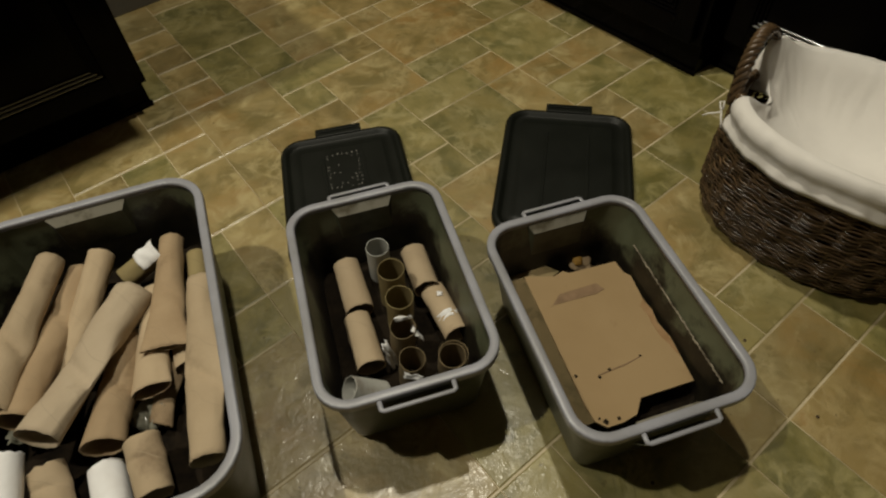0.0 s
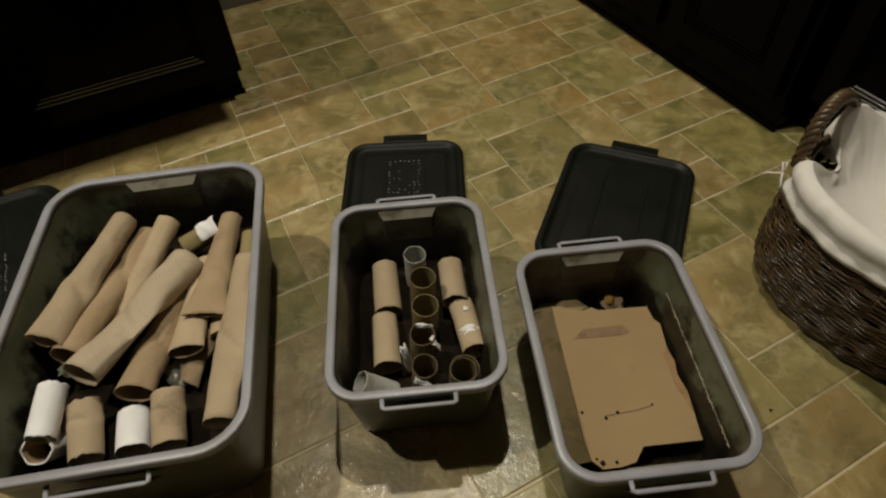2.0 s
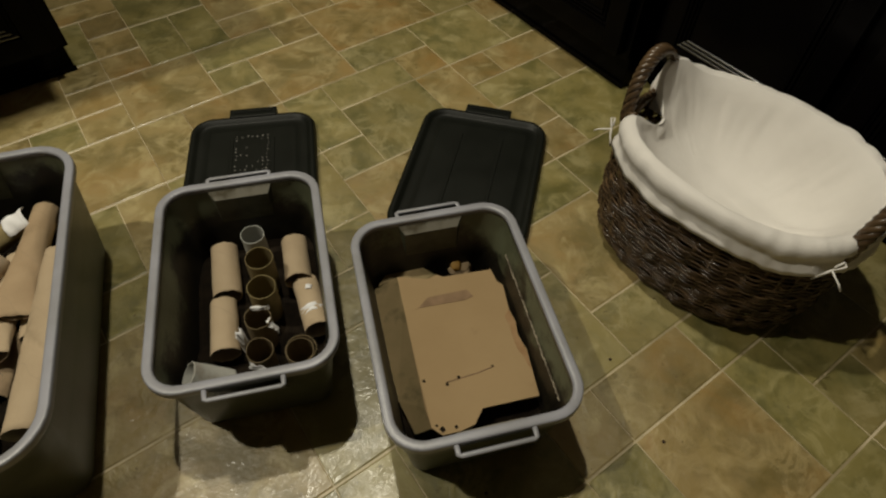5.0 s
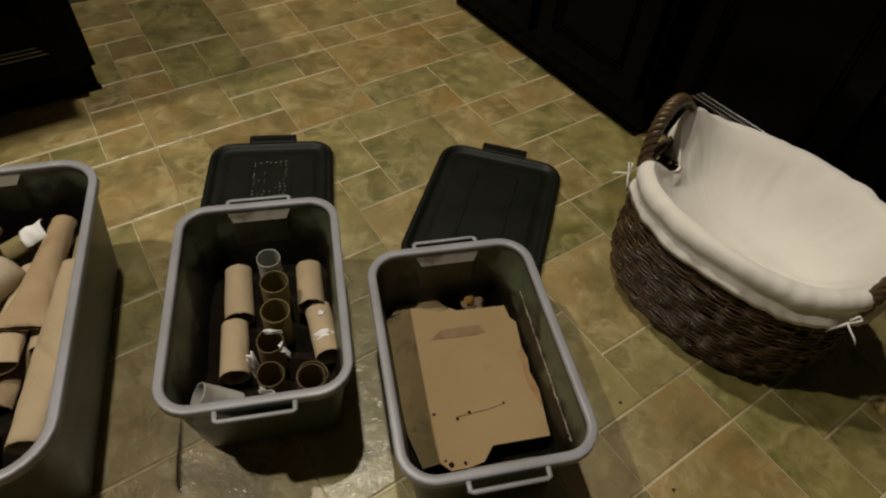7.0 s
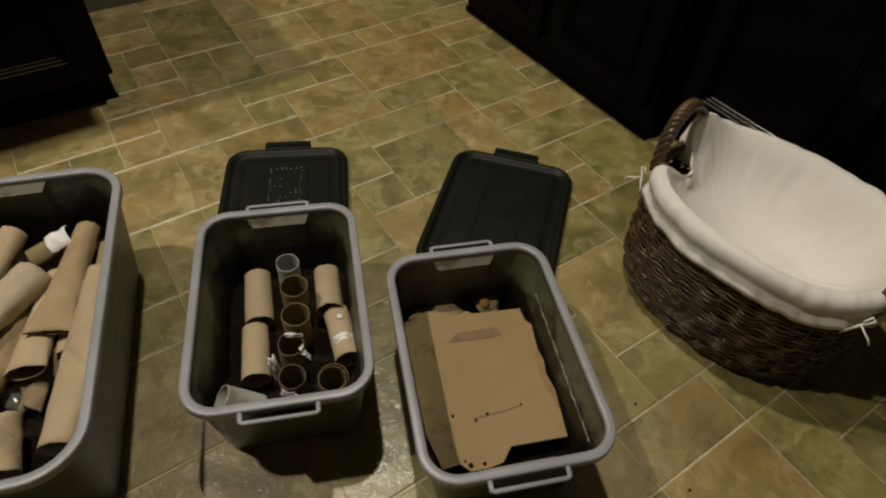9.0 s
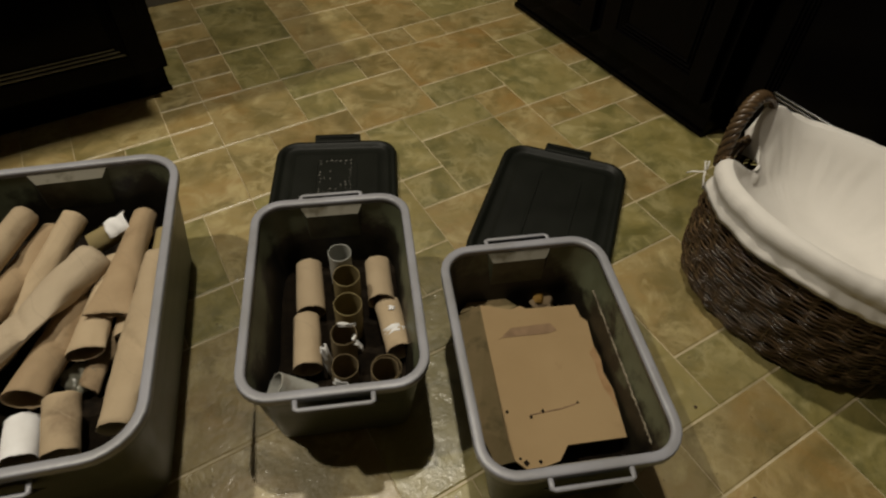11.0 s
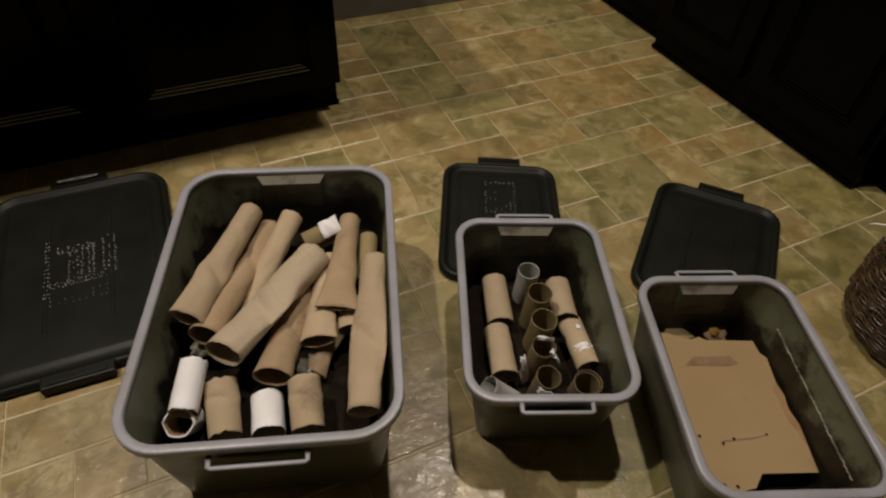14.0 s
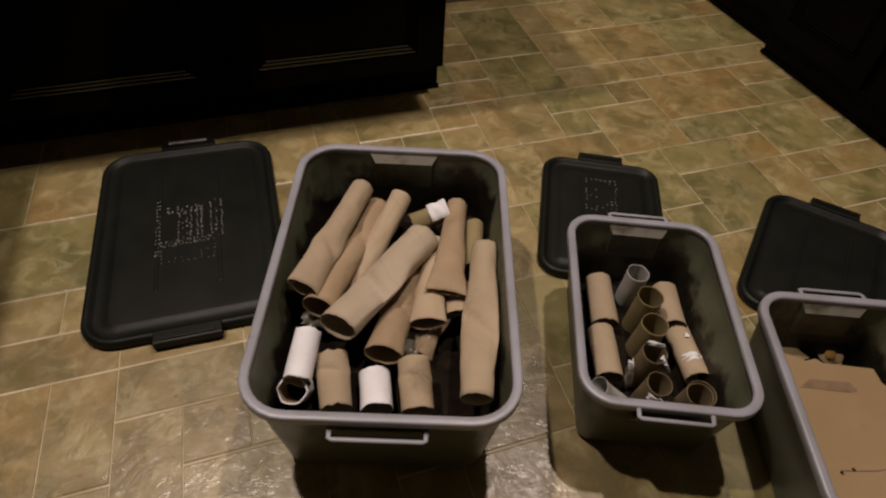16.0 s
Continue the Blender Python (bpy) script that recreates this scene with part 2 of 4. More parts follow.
card_soiled = material("card_soiled", (0.285, 0.208, 0.104), 0.85, second=(0.20, 0.150, 0.068), scale=9, detail=7, bump=0.2, fleck=(0.085, 0.070, 0.028), fleck_scale=13, fleck_at=0.53, fleck_soft=0.16)
card_stain = material("card_stain", (0.245, 0.140, 0.060), 0.85, second=(0.30, 0.185, 0.09), scale=40, detail=7, bump=0.2)
paper_white = material("paper_white", (0.80, 0.80, 0.81), 0.8, second=(0.71, 0.70, 0.70), scale=20, bump=0.25, bump_scale=120, fleck=(0.30, 0.24, 0.17), fleck_scale=24, fleck_at=0.72)
clear_film = material("clear_film", (0.24, 0.235, 0.19), 0.12, second=(0.14, 0.135, 0.10), scale=30, bump=0.8, bump_scale=60)
cloth_white = material("cloth_white", (0.76, 0.73, 0.69), 0.95, second=(0.71, 0.68, 0.64), scale=9, bump=0.35, bump_scale=420)
wicker = material("wicker", (0.053, 0.0325, 0.0165), 0.27, second=(0.094, 0.058, 0.029), scale=30, detail=5, bump=0.4, bump_scale=200, island=True, random_value=0.45, fleck=(0.19, 0.125, 0.065), fleck_scale=38, fleck_at=0.62)
peel_yellow = material("peel_yellow", (0.42, 0.24, 0.045), 0.5, second=(0.22, 0.11, 0.02), scale=60, bump=0.4, bump_scale=200)
crumb = material("crumb", (0.05, 0.03, 0.015), 0.9)


# ---- mesh helpers ----
def mesh_from(name, verts, faces, smooth=True):
    me = bpy.data.meshes.new(name)
    me.from_pydata([tuple(v) for v in verts], [], faces)
    me.validate()
    me.polygons.foreach_set("use_smooth", [smooth] * len(me.polygons))
    me.update()
    return me


def part(name, me, mat, parent=None, label="", at=None, kind=""):
    """One mesh object under a thing (or alone, when there is no parent)."""
    if isinstance(me, bmesh.types.BMesh):
        data = bpy.data.meshes.new(name)
        bmesh.ops.recalc_face_normals(me, faces=me.faces)
        me.to_mesh(data)
        me.free()
        me = data
    for m in mat if isinstance(mat, (list, tuple)) else [mat]:
        me.materials.append(m)
    ob = new(name, me)
    if parent is not None:
        ob.parent = parent
    if at is not None:
        ob.matrix_basis = at
    return tagged(ob, label=label, kind=kind)


def thing(name, m, label, category, group="", kind=""):
    ob = new(name)
    ob.empty_display_size = 0.05
    ob.matrix_world = m
    return tagged(ob, label, category, group, kind)


def box_bm(x0, y0, z0, x1, y1, z1, bevel=0.0, bm=None, segments=2):
    own = bm or bmesh.new()
    fresh = bmesh.ops.create_cube(own, size=1.0)["verts"]
    bmesh.ops.transform(own, verts=fresh, matrix=Matrix.Translation(((x0 + x1) / 2, (y0 + y1) / 2, (z0 + z1) / 2)) @ Matrix.Diagonal((x1 - x0, y1 - y0, z1 - z0, 1)))
    if bevel:
        edges = list({e for v in fresh for e in v.link_edges})
        bmesh.ops.bevel(own, geom=edges, offset=bevel, segments=segments, affect="EDGES", profile=0.6)
    return own


def rrect(w, l, r, n=7):
    """Points round a rounded rectangle."""
    r = min(r, w / 2 - 1e-4, l / 2 - 1e-4)
    pts = []
    for cx, cy, a0 in ((w / 2 - r, l / 2 - r, 0), (-w / 2 + r, l / 2 - r, 90), (-w / 2 + r, -l / 2 + r, 180), (w / 2 - r, -l / 2 + r, 270)):
        for k in range(n + 1):
            a = radians(a0 + 90 * k / n)
            pts.append((cx + r * math.cos(a), cy + r * math.sin(a)))
    return pts


def loft(name, loops, close_first=False, close_last=False, smooth=True, joined=False):
    """Skin rings of equal count. joined: the last ring meets the first."""
    n = len(loops[0])
    verts = [p for ring in loops for p in ring]
    faces = []
    m = len(loops)
    for a in range(m if joined else m - 1):
        b = (a + 1) % m
        for k in range(n):
            k2 = (k + 1) % n
            faces.append((a * n + k, a * n + k2, b * n + k2, b * n + k))
    if close_first:
        faces.append(tuple(range(n - 1, -1, -1)))
    if close_last:
        faces.append(tuple(range((m - 1) * n, m * n)))
    return mesh_from(name, verts, faces, smooth)


def sweep(path, radius, sides=8, squash=1.0, closed=False):
    """A round bar along points, as vertices and faces; radius may be a function of the step from 0 to 1."""
    path = [Vector(p) for p in path]
    count = len(path)
    verts, faces = [], []
    up = Vector((0, 0, 1))
    for k, p in enumerate(path):
        a, b = path[k - 1 if k or closed else 0], path[(k + 1) % count if k < count - 1 or closed else k]
        d = (b - a).normalized()
        side = d.cross(up)
        side = side.normalized() if side.length > 1e-3 else Vector((1, 0, 0))
        top = side.cross(d).normalized()
        r = radius(k / max(1, count - 1)) if callable(radius) else radius
        for s in range(sides):
            t = 2 * math.pi * s / sides
            verts.append(p + side * (r * math.cos(t)) + top * (r * squash * math.sin(t)))
    for k in range(count if closed else count - 1):
        k2 = (k + 1) % count
        for s in range(sides):
            s2 = (s + 1) % sides
            faces.append((k * sides + s, k * sides + s2, k2 * sides + s2, k2 * sides + s))
    if not closed:
        faces.append(tuple(range(sides - 1, -1, -1)))
        faces.append(tuple(range((count - 1) * sides, count * sides)))
    return verts, faces


def kitchen(a, b, z=0.0, turn=0.0):
    """A pose from the kitchen's own axes: a along the island, b away from the camera."""
    return Matrix.Translation((CK * a - SK * b, SK * a + CK * b, z)) @ Matrix.Rotation(K + radians(turn), 4, "Z")


# ---- the room ----
A0, A1, B0, B1 = -2.55, 2.20, -2.45, 2.15
frame_k = kitchen(0, 0)
floor = part("floor", box_bm(A0 - 0.1, B0 - 0.1, -0.06, A1 + 0.1, B1 + 0.1, -0.0012), grout, at=frame_k)
tagged(floor, "stone-look vinyl floor in olive and tan with pale joints", "floor", kind="structure")
ceiling = part("ceiling", box_bm(A0 - 0.1, B0 - 0.1, CEIL, A1 + 0.1, B1 + 0.1, CEIL + 0.08), ceiling_paint, at=frame_k)
tagged(ceiling, "plain off-white painted ceiling", "ceiling", kind="structure")
for name, dims in (("wall_west", (A0 - 0.1, B0 - 0.1, A0, B1 + 0.1)), ("wall_east", (A1, B0 - 0.1, A1 + 0.1, B1 + 0.1)),
                   ("wall_south", (A0, B0 - 0.1, A1, B0)), ("wall_north", (A0, B1, A1, B1 + 0.1))):
    w = part(name, box_bm(dims[0], dims[1], -0.0012, dims[2], dims[3], CEIL), plaster, at=frame_k)
    tagged(w, "plain beige painted kitchen wall", "wall", kind="structure")
board = part("baseboard", box_bm(A0, B1 - 0.014, 0.0, A1 - 0.66, B1 - 0.001, 0.34, 0.003), grey_panel, at=frame_k)
tagged(board, "dull grey-brown panel along the foot of the wall", "baseboard", kind="structure")


# ---- cabinets ----
def panel_door(parent, x0, x1, z0, z1, y, glint=False):
    """A door of stiles and rails with a stepped moulding round a flat panel; its face looks along -y."""
    st = 0.055
    door = part("door", box_bm(x0, y - 0.014, z0, x1, y - 0.0005, z1, 0.002), espresso, parent)
    for nm, d in (("stile", (x0, x0 + st, z0, z1)), ("stile", (x1 - st, x1, z0, z1)), ("rail", (x0 + st, x1 - st, z0, z0 + st)), ("rail", (x0 + st, x1 - st, z1 - st, z1))):
        part(nm, box_bm(d[0], y - 0.024, d[2], d[1], y - 0.0141, d[3], 0.002), espresso, door)
    for inset, rad in ((st + 0.004, 0.0045), (st + 0.015, 0.0040), (st + 0.025, 0.0035)):
        a0, a1, c0, c1 = x0 + inset, x1 - inset, z0 + inset, z1 - inset
        ring = []
        for k in range(9):
            w = math.pi * k / 8
            d, o = -rad * math.cos(w), 0.0142 + 0.006 * math.sin(w)
            ring.append([(a0 + d, y - o, c0 + d), (a1 - d, y - o, c0 + d), (a1 - d, y - o, c1 - d), (a0 + d, y - o, c1 - d)])
        for side in range(4):
            strip = [p[q] for p in ring for q in (side, (side + 1) % 4)]
            faces = [(2 * k, 2 * k + 1, 2 * k + 3, 2 * k + 2) for k in range(len(ring) - 1)]
            part("moulding", mesh_from("moulding", strip, faces), glint_bead if glint and side == 0 else espresso, door, "moulding made glossier to carry a lamp glint" if glint and side == 0 else "")
    return door


def cabinet(m, width, depth, doors, label, plinth_in=0.012, foot=0.09, top=0.88, over=0.03, left_out=0.012, right_out=0.012, glint=False):
    """A base unit, its front on y = 0 looking along -y, x from 0 to width."""
    c = thing("base_cabinet", m, label, "cabinet", "kitchen base cabinets")
    part("plinth", box_bm(0, plinth_in, 0, width, depth, foot, 0.002), espresso, c)
    part("base_moulding", box_bm(-0.004, plinth_in - 0.006, 0, width + 0.004, plinth_in - 0.0005, 0.016, 0.002), espresso, c)
    part("body", box_bm(-left_out, 0.0, foot + 0.001, width + right_out, depth, top, 0.002), espresso, c)
    step = width / doors
    for k in range(doors):
        panel_door(c, k * step + 0.02, (k + 1) * step - 0.02, foot + 0.010, top - 0.03, 0.0, glint)
    return c


cabinet(kitchen(-1.99, 1.588), 2.36, 0.50, 4, "near-black espresso island cabinet with moulded panel doors", foot=0.075, glint=True)
cabinet(kitchen(1.528, 1.548, turn=-90), 0.858, 0.62, 2, "near-black espresso base cabinet with flat toe base", left_out=0.0, right_out=0.0)
cabinet(kitchen(1.586, B1 - 0.012, turn=-90), B1 - 0.012 - 1.552, 0.60, 1, "near-black espresso base cabinet set slightly back", left_out=0.0, right_out=0.0)
cabinet(kitchen(1.610, 0.686, turn=-90), 1.38, 0.56, 3, "near-black espresso base cabinet set back from its neighbour", left_out=0.0, right_out=0.0, glint=True)
# out of view, added so that the floor left of the lid lies in shadow
cabinet(kitchen(-0.84, 0.62, turn=90), 0.74, 0.70, 2, "unseen near-black peninsula cabinet added to shade the floor", left_out=0.0, right_out=0.0)
# unseen worktops; island overhang and peninsula piece are sized to shade the floor
for nm, m, d in (("worktop", kitchen(-1.99, 1.391), (0, 0, 2.424, 0.74)), ("worktop", kitchen(-1.65, 0.60), (0, 0, 0.917, 0.789)), ("worktop", kitchen(1.515, B1 - 0.012, turn=-90), (0, 0, 2.85, 0.66))):
    t = part(nm, box_bm(d[0], d[1], 0.882, d[2], d[3], 0.918, 0.004), counter_stone, at=m)
    tagged(t, "unseen dark stone worktop added over the base cabinets", "worktop")


# ---- storage bins ----
def fine_loop(w, l, r, count=150):
    """Evenly spaced points round a rounded rectangle."""
    pts = [Vector((*p, 0)) for p in rrect(w, l, r)]
    pts.append(pts[0])
    gaps = [(b - a).length for a, b in zip(pts, pts[1:])]
    total, out, k, gone = sum(gaps), [], 0, 0.0
    for s in range(count):
        want = total * s / count
        while gone + gaps[k] < want:
            gone += gaps[k]
            k += 1
        out.append(pts[k].lerp(pts[k + 1], (want - gone) / gaps[k]))
    return out


def storage_bin(m, w, l, h, taper, label, tab_w, loop_drop=0.008, rim_w=0.010, mud=0.10, seed=0.0):
    """A tapered tub with a flat rolled rim, a carrying loop at each end, a hand grip pressed into each end wall and dried mud inside."""
    c = thing("storage_bin", m, label, "storage bin", "open grey storage bins")
    th = 0.003
    r = 0.16 * w
    wi, li = w - 2 * rim_w, l - 2 * rim_w
    t = taper

    def ring(ww, ll, rr, z):
        return [(x, y, z) for x, y in rrect(ww, ll, rr)]

    def shrink(z):
        return t * float(np.interp(z, (0.016, h * 0.55, h - 0.034, h), (2.0, 0.9, 0.16, 0.0)))
    outer = [ring(wi - 2 * t - 0.03, li - 2 * t - 0.03, r - t, 0.0), ring(wi - 2 * t - 0.008, li - 2 * t - 0.008, r - t, 0.004), ring(wi - 2 * t, li - 2 * t, r - t, 0.014),
             ring(wi - 0.9 * t, li - 0.9 * t, r - 0.5 * t, h * 0.55), ring(wi - 0.16 * t, li - 0.16 * t, r, h - 0.034), ring(wi + 0.004, li + 0.004, r, h - 0.03), ring(wi + 0.004, li + 0.004, r, h - 0.004)]
    part("outer_wall", loft("outer_wall", outer, close_first=True), bin_shaded_grey, c)
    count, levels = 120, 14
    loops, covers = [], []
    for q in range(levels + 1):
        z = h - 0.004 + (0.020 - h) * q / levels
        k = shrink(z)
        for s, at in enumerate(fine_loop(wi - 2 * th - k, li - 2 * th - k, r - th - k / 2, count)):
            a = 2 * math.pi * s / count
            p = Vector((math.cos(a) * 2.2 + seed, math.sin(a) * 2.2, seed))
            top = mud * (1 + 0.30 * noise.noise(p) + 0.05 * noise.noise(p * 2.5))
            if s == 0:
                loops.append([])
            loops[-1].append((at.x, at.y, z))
            # cover grows from the rim down, so the wall darkens towards the bottom
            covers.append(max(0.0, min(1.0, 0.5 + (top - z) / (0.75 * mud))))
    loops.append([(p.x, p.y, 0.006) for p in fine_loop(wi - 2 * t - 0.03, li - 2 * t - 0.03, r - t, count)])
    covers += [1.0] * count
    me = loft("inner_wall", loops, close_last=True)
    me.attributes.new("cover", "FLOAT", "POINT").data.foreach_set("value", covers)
    part("inner_wall", me, bin_inside, c, "inside of the tub smeared with dried mud, darker towards the bottom")
    prof = ((-0.002, -0.010), (-0.0022, -0.003), (-0.0016, 0.0002), (0.0004, 0.0014), (0.0026, 0.0019), (0.0060, 0.0020), (0.0098, 0.0019), (0.0114, 0.0015), (0.0126, 0.0004), (0.0131, -0.003), (0.013, -0.012), (0.0115, -0.0135), (0.010, -0.012), (0.010, -0.006))
    rings = [ring(wi - 2 * th + 2 * o, li - 2 * th + 2 * o, r - th + o, h + z - 0.002) for o, z in prof]
    part("rim", loft("rim", rings, joined=True), rim_lit_grey, c, "scuffed flat rolled rim, coloured paler as lit from above")
    for sign in (-1, 1):
        y0, out = sign * (l / 2 - 0.004), 0.0185
        zs = h - loop_drop
        path = [(-tab_w / 2, y0, zs + 0.004), (-tab_w / 2, y0 + sign * out * 0.9, zs), (-tab_w / 2 + 0.004, y0 + sign * out, zs), (tab_w / 2 - 0.004, y0 + sign * out, zs), (tab_w / 2, y0 + sign * out * 0.9, zs), (tab_w / 2, y0, zs + 0.004)]
        part("handle", mesh_from("handle", *sweep(path, 0.0038, 8, 0.6)), rim_lit_grey, c, "edge of the carrying loop, coloured paler as lit from above")
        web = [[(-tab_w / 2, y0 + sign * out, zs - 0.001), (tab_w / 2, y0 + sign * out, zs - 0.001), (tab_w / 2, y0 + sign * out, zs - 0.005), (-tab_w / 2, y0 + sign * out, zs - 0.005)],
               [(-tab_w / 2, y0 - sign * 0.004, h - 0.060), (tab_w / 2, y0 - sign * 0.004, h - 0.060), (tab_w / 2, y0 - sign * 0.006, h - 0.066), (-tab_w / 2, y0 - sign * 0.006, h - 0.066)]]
        part("handle_web", loft("handle_web", web, True, True, smooth=False), bin_shaded_grey, c)
        yi = sign * (li / 2 - th - 0.0005)
        g0, g1, gz = tab_w * 0.52, tab_w * 0.43, h - 0.008
        s = sign
        verts = [(-g0, yi, gz), (g0, yi, gz), (g0 * 0.98, yi - s * 0.002, gz - 0.003), (-g0 * 0.98, yi - s * 0.002, gz - 0.003), (g1, yi - s * 0.0115, gz - 0.019), (-g1, yi - s * 0.0115, gz - 0.019), (g1, yi - s * 0.010, gz - 0.085), (-g1, yi - s * 0.010, gz - 0.085)]
        faces = [(0, 1, 2, 3), (3, 2, 4, 5), (5, 4, 6, 7), (0, 3, 5, 7), (1, 6, 4, 2)]
        g = mesh_from("hand_grip", verts, faces, smooth=False)
        part("hand_grip", g, [grip_muddy, grip_slope_pale], c, "hand grip pressed into the wall, its upper slope paler")
        # only the upper slope takes the paler colour
        g.polygons[1].material_index = 1
    return c


def soil(m, w, l, z, seed, label, mound=0.012):
    """A bed of dark soil, uneven on top and creeping up the walls, lying in a bin."""
    edge, steps = fine_loop(w, l, 0.14 * w, 110), 16
    loops = [[(p.x * 0.93, p.y * 0.93, 0.0075) for p in edge]]
    for k in range(steps):
        f = 1 - (k / steps) ** 1.1
        ring = []
        for p in edge:
            x, y = p.x * f, p.y * f
            up = noise.noise(Vector((x * 14 + seed, y * 14, seed))) * mound + noise.noise(Vector((x * 50, y * 50 + seed, 0))) * mound * 0.45
            ring.append((x, y, z + up + (0.012 * (0.5 + noise.noise(Vector((x * 20, y * 20, seed)))) if k == 0 else 0.0)))
        loops.append(ring)
    ob = part("soil", loft("soil", loops, close_first=True, close_last=True), soil_dark, at=m)
    return tagged(ob, label, "soil")


BIN1, BIN2, BIN3 = pose(-0.470, 0.571, 0, 0, 0, 21.8), pose(-0.030, 0.707, 0, 0, 0, 17.7), pose(0.333, 0.660, 0, 0, 0, 18.4)
H1, H2 = 0.244, 0.198
storage_bin(BIN1, 0.413, 0.614, H1, 0.030, "large grey plastic storage bin without lid, full of cardboard tubes", 0.135, loop_drop=0.025, mud=0.165, seed=1.3)
storage_bin(BIN2, 0.289, 0.420, H2, 0.024, "small grey plastic storage bin without lid, holding short cardboard tubes", 0.112, mud=0.130, seed=5.1)
storage_bin(BIN3, 0.294, 0.420, H2, 0.024, "small grey plastic storage bin without lid, holding a cardboard sheet", 0.112, mud=0.150, seed=8.6)
soil(BIN1, 0.346, 0.544, 0.085, 3.1, "dark crumbly soil in the large grey bin")
soil(BIN2, 0.222, 0.353, 0.036, 7.7, "dark crumbly soil in the small grey bin", 0.008)
soil(BIN3, 0.227, 0.353, 0.036, 12.3, "dark crumbly soil under the cardboard sheet", 0.010)


# ---- lids ----
def lid(m, w, l, tab_w, label, holes=()):
    """A black snap-on lid: a raised lip round a sunken field, a clip at each end."""
    c = thing("bin_lid", m, label, "lid", "black bin lids")
    r = 0.18 * w

    def ring(d, z):
        return [(x, y, z) for x, y in rrect(w - 2 * d, l - 2 * d, max(0.01, r - d))]
    rings = [ring(0.008, 0.0), ring(0.001, 0.003), ring(0.0, 0.012), ring(0.003, 0.019), ring(0.009, 0.022), ring(0.015, 0.0205), ring(0.020, 0.013), ring(0.024, 0.0115), ring(0.042, 0.0115), ring(0.047, 0.0145), ring(0.052, 0.0150)]
    part("lid_plate", loft("lid_plate", rings, close_first=True, close_last=True), black_lid, c)
    for sign in (-1, 1):
        y = sign * l / 2
        bm = box_bm(-tab_w / 2, min(y - sign * 0.012, y + sign * 0.020), 0.004, tab_w / 2, max(y - sign * 0.012, y + sign * 0.020), 0.0255, 0.004)
        clip = part("clip", bm, black_lid, c)
        part("clip_lip", box_bm(-tab_w * 0.40, min(y + sign * 0.002, y + sign * 0.014), 0.0262, tab_w * 0.40, max(y + sign * 0.002, y + sign * 0.014), 0.0285, 0.001), black_lid, clip)
    for sx in (-1, 1):
        part("rib", box_bm(sx * w * 0.16 - 0.004, -l * 0.30, 0.0146, sx * w * 0.16 + 0.004, l * 0.30, 0.0166, 0.0015), black_lid, c)
    if holes:
        verts, faces = [], []
        for x, y, rad in holes:
            base = len(verts)
            for rr, zz in ((rad, 0.0153), (rad * 0.75, 0.0172), (rad * 0.35, 0.0166)):
                verts += [(x + rr * math.cos(k * math.pi / 3), y + rr * math.sin(k * math.pi / 3), zz) for k in range(6)]
            for q in range(2):
                faces += [(base + q * 6 + k, base + q * 6 + (k + 1) % 6, base + q * 6 + 6 + (k + 1) % 6, base + q * 6 + 6 + k) for k in range(6)]
            faces.append(tuple(base + 12 + k for k in range(6)))
        part("air_holes", mesh_from("air_holes", verts, faces), hole_burr, c, "pale burrs round drilled air holes", kind="stuff")
    return c


def hole_grid(cx, cy, w, l, nx, ny, rng, keep=0.7, rad=0.0020, loose=0.0026):
    """Drilled holes: a full outline with scattered ones inside."""
    out = []
    for a in range(nx):
        for b in range(ny):
            edge = a in (0, nx - 1) or b in (0, ny - 1)
            if edge and rng.random() < 0.93 or rng.random() < keep:
                out.append((cx + w * (a / (nx - 1) - 0.5) + rng.uniform(-1, 1) * loose, cy + l * (b / (ny - 1) - 0.5) + rng.uniform(-1, 1) * loose, rad * rng.uniform(0.45, 1.05)))
    return out


rng = random.Random(5)
dots1 = (hole_grid(-0.066, 0.010, 0.006, 0.175, 2, 15, rng, 0.5, 0.0027, 0.0012) + hole_grid(-0.010, 0.062, 0.070, 0.016, 8, 3, rng, 0.5, 0.0026)
         + hole_grid(-0.008, 0.005, 0.026, 0.085, 4, 11, rng, 0.40, 0.0024) + hole_grid(0.024, 0.018, 0.010, 0.090, 2, 12, rng, 0.8, 0.0025, 0.0016)
         + hole_grid(0.062, 0.022, 0.024, 0.120, 3, 15, rng, 0.5, 0.0025) + hole_grid(-0.008, -0.046, 0.100, 0.012, 14, 3, rng, 0.45, 0.0019) + hole_grid(0.0, -0.078, 0.11, 0.05, 9, 5, rng, 0.2, 0.0015))
dots2 = hole_grid(0.0, 0.075, 0.072, 0.115, 7, 10, rng, 0.22, 0.0023)
LID1 = lid(pose(-1.025, 0.640, 0, 0, 0, 38.6), 0.405, 0.600, 0.130, "large black plastic bin lid with drilled air holes, on the floor", dots1)
part("scuff", box_bm(-0.046, 0.303, 0.0287, 0.046, 0.3125, 0.0298, 0.0004), scuff_grey, LID1, "pale scuffed strip on the clip")
lid(pose(-0.165, 1.092, 0, 0, 0, 14.0), 0.300, 0.420, 0.115, "small black plastic bin lid with drilled air holes, on the floor", dots2)
lid(pose(0.337, 1.150, 0, 0, 0, -8.5), 0.310, 0.422, 0.115, "small plain black plastic bin lid lying on the floor")


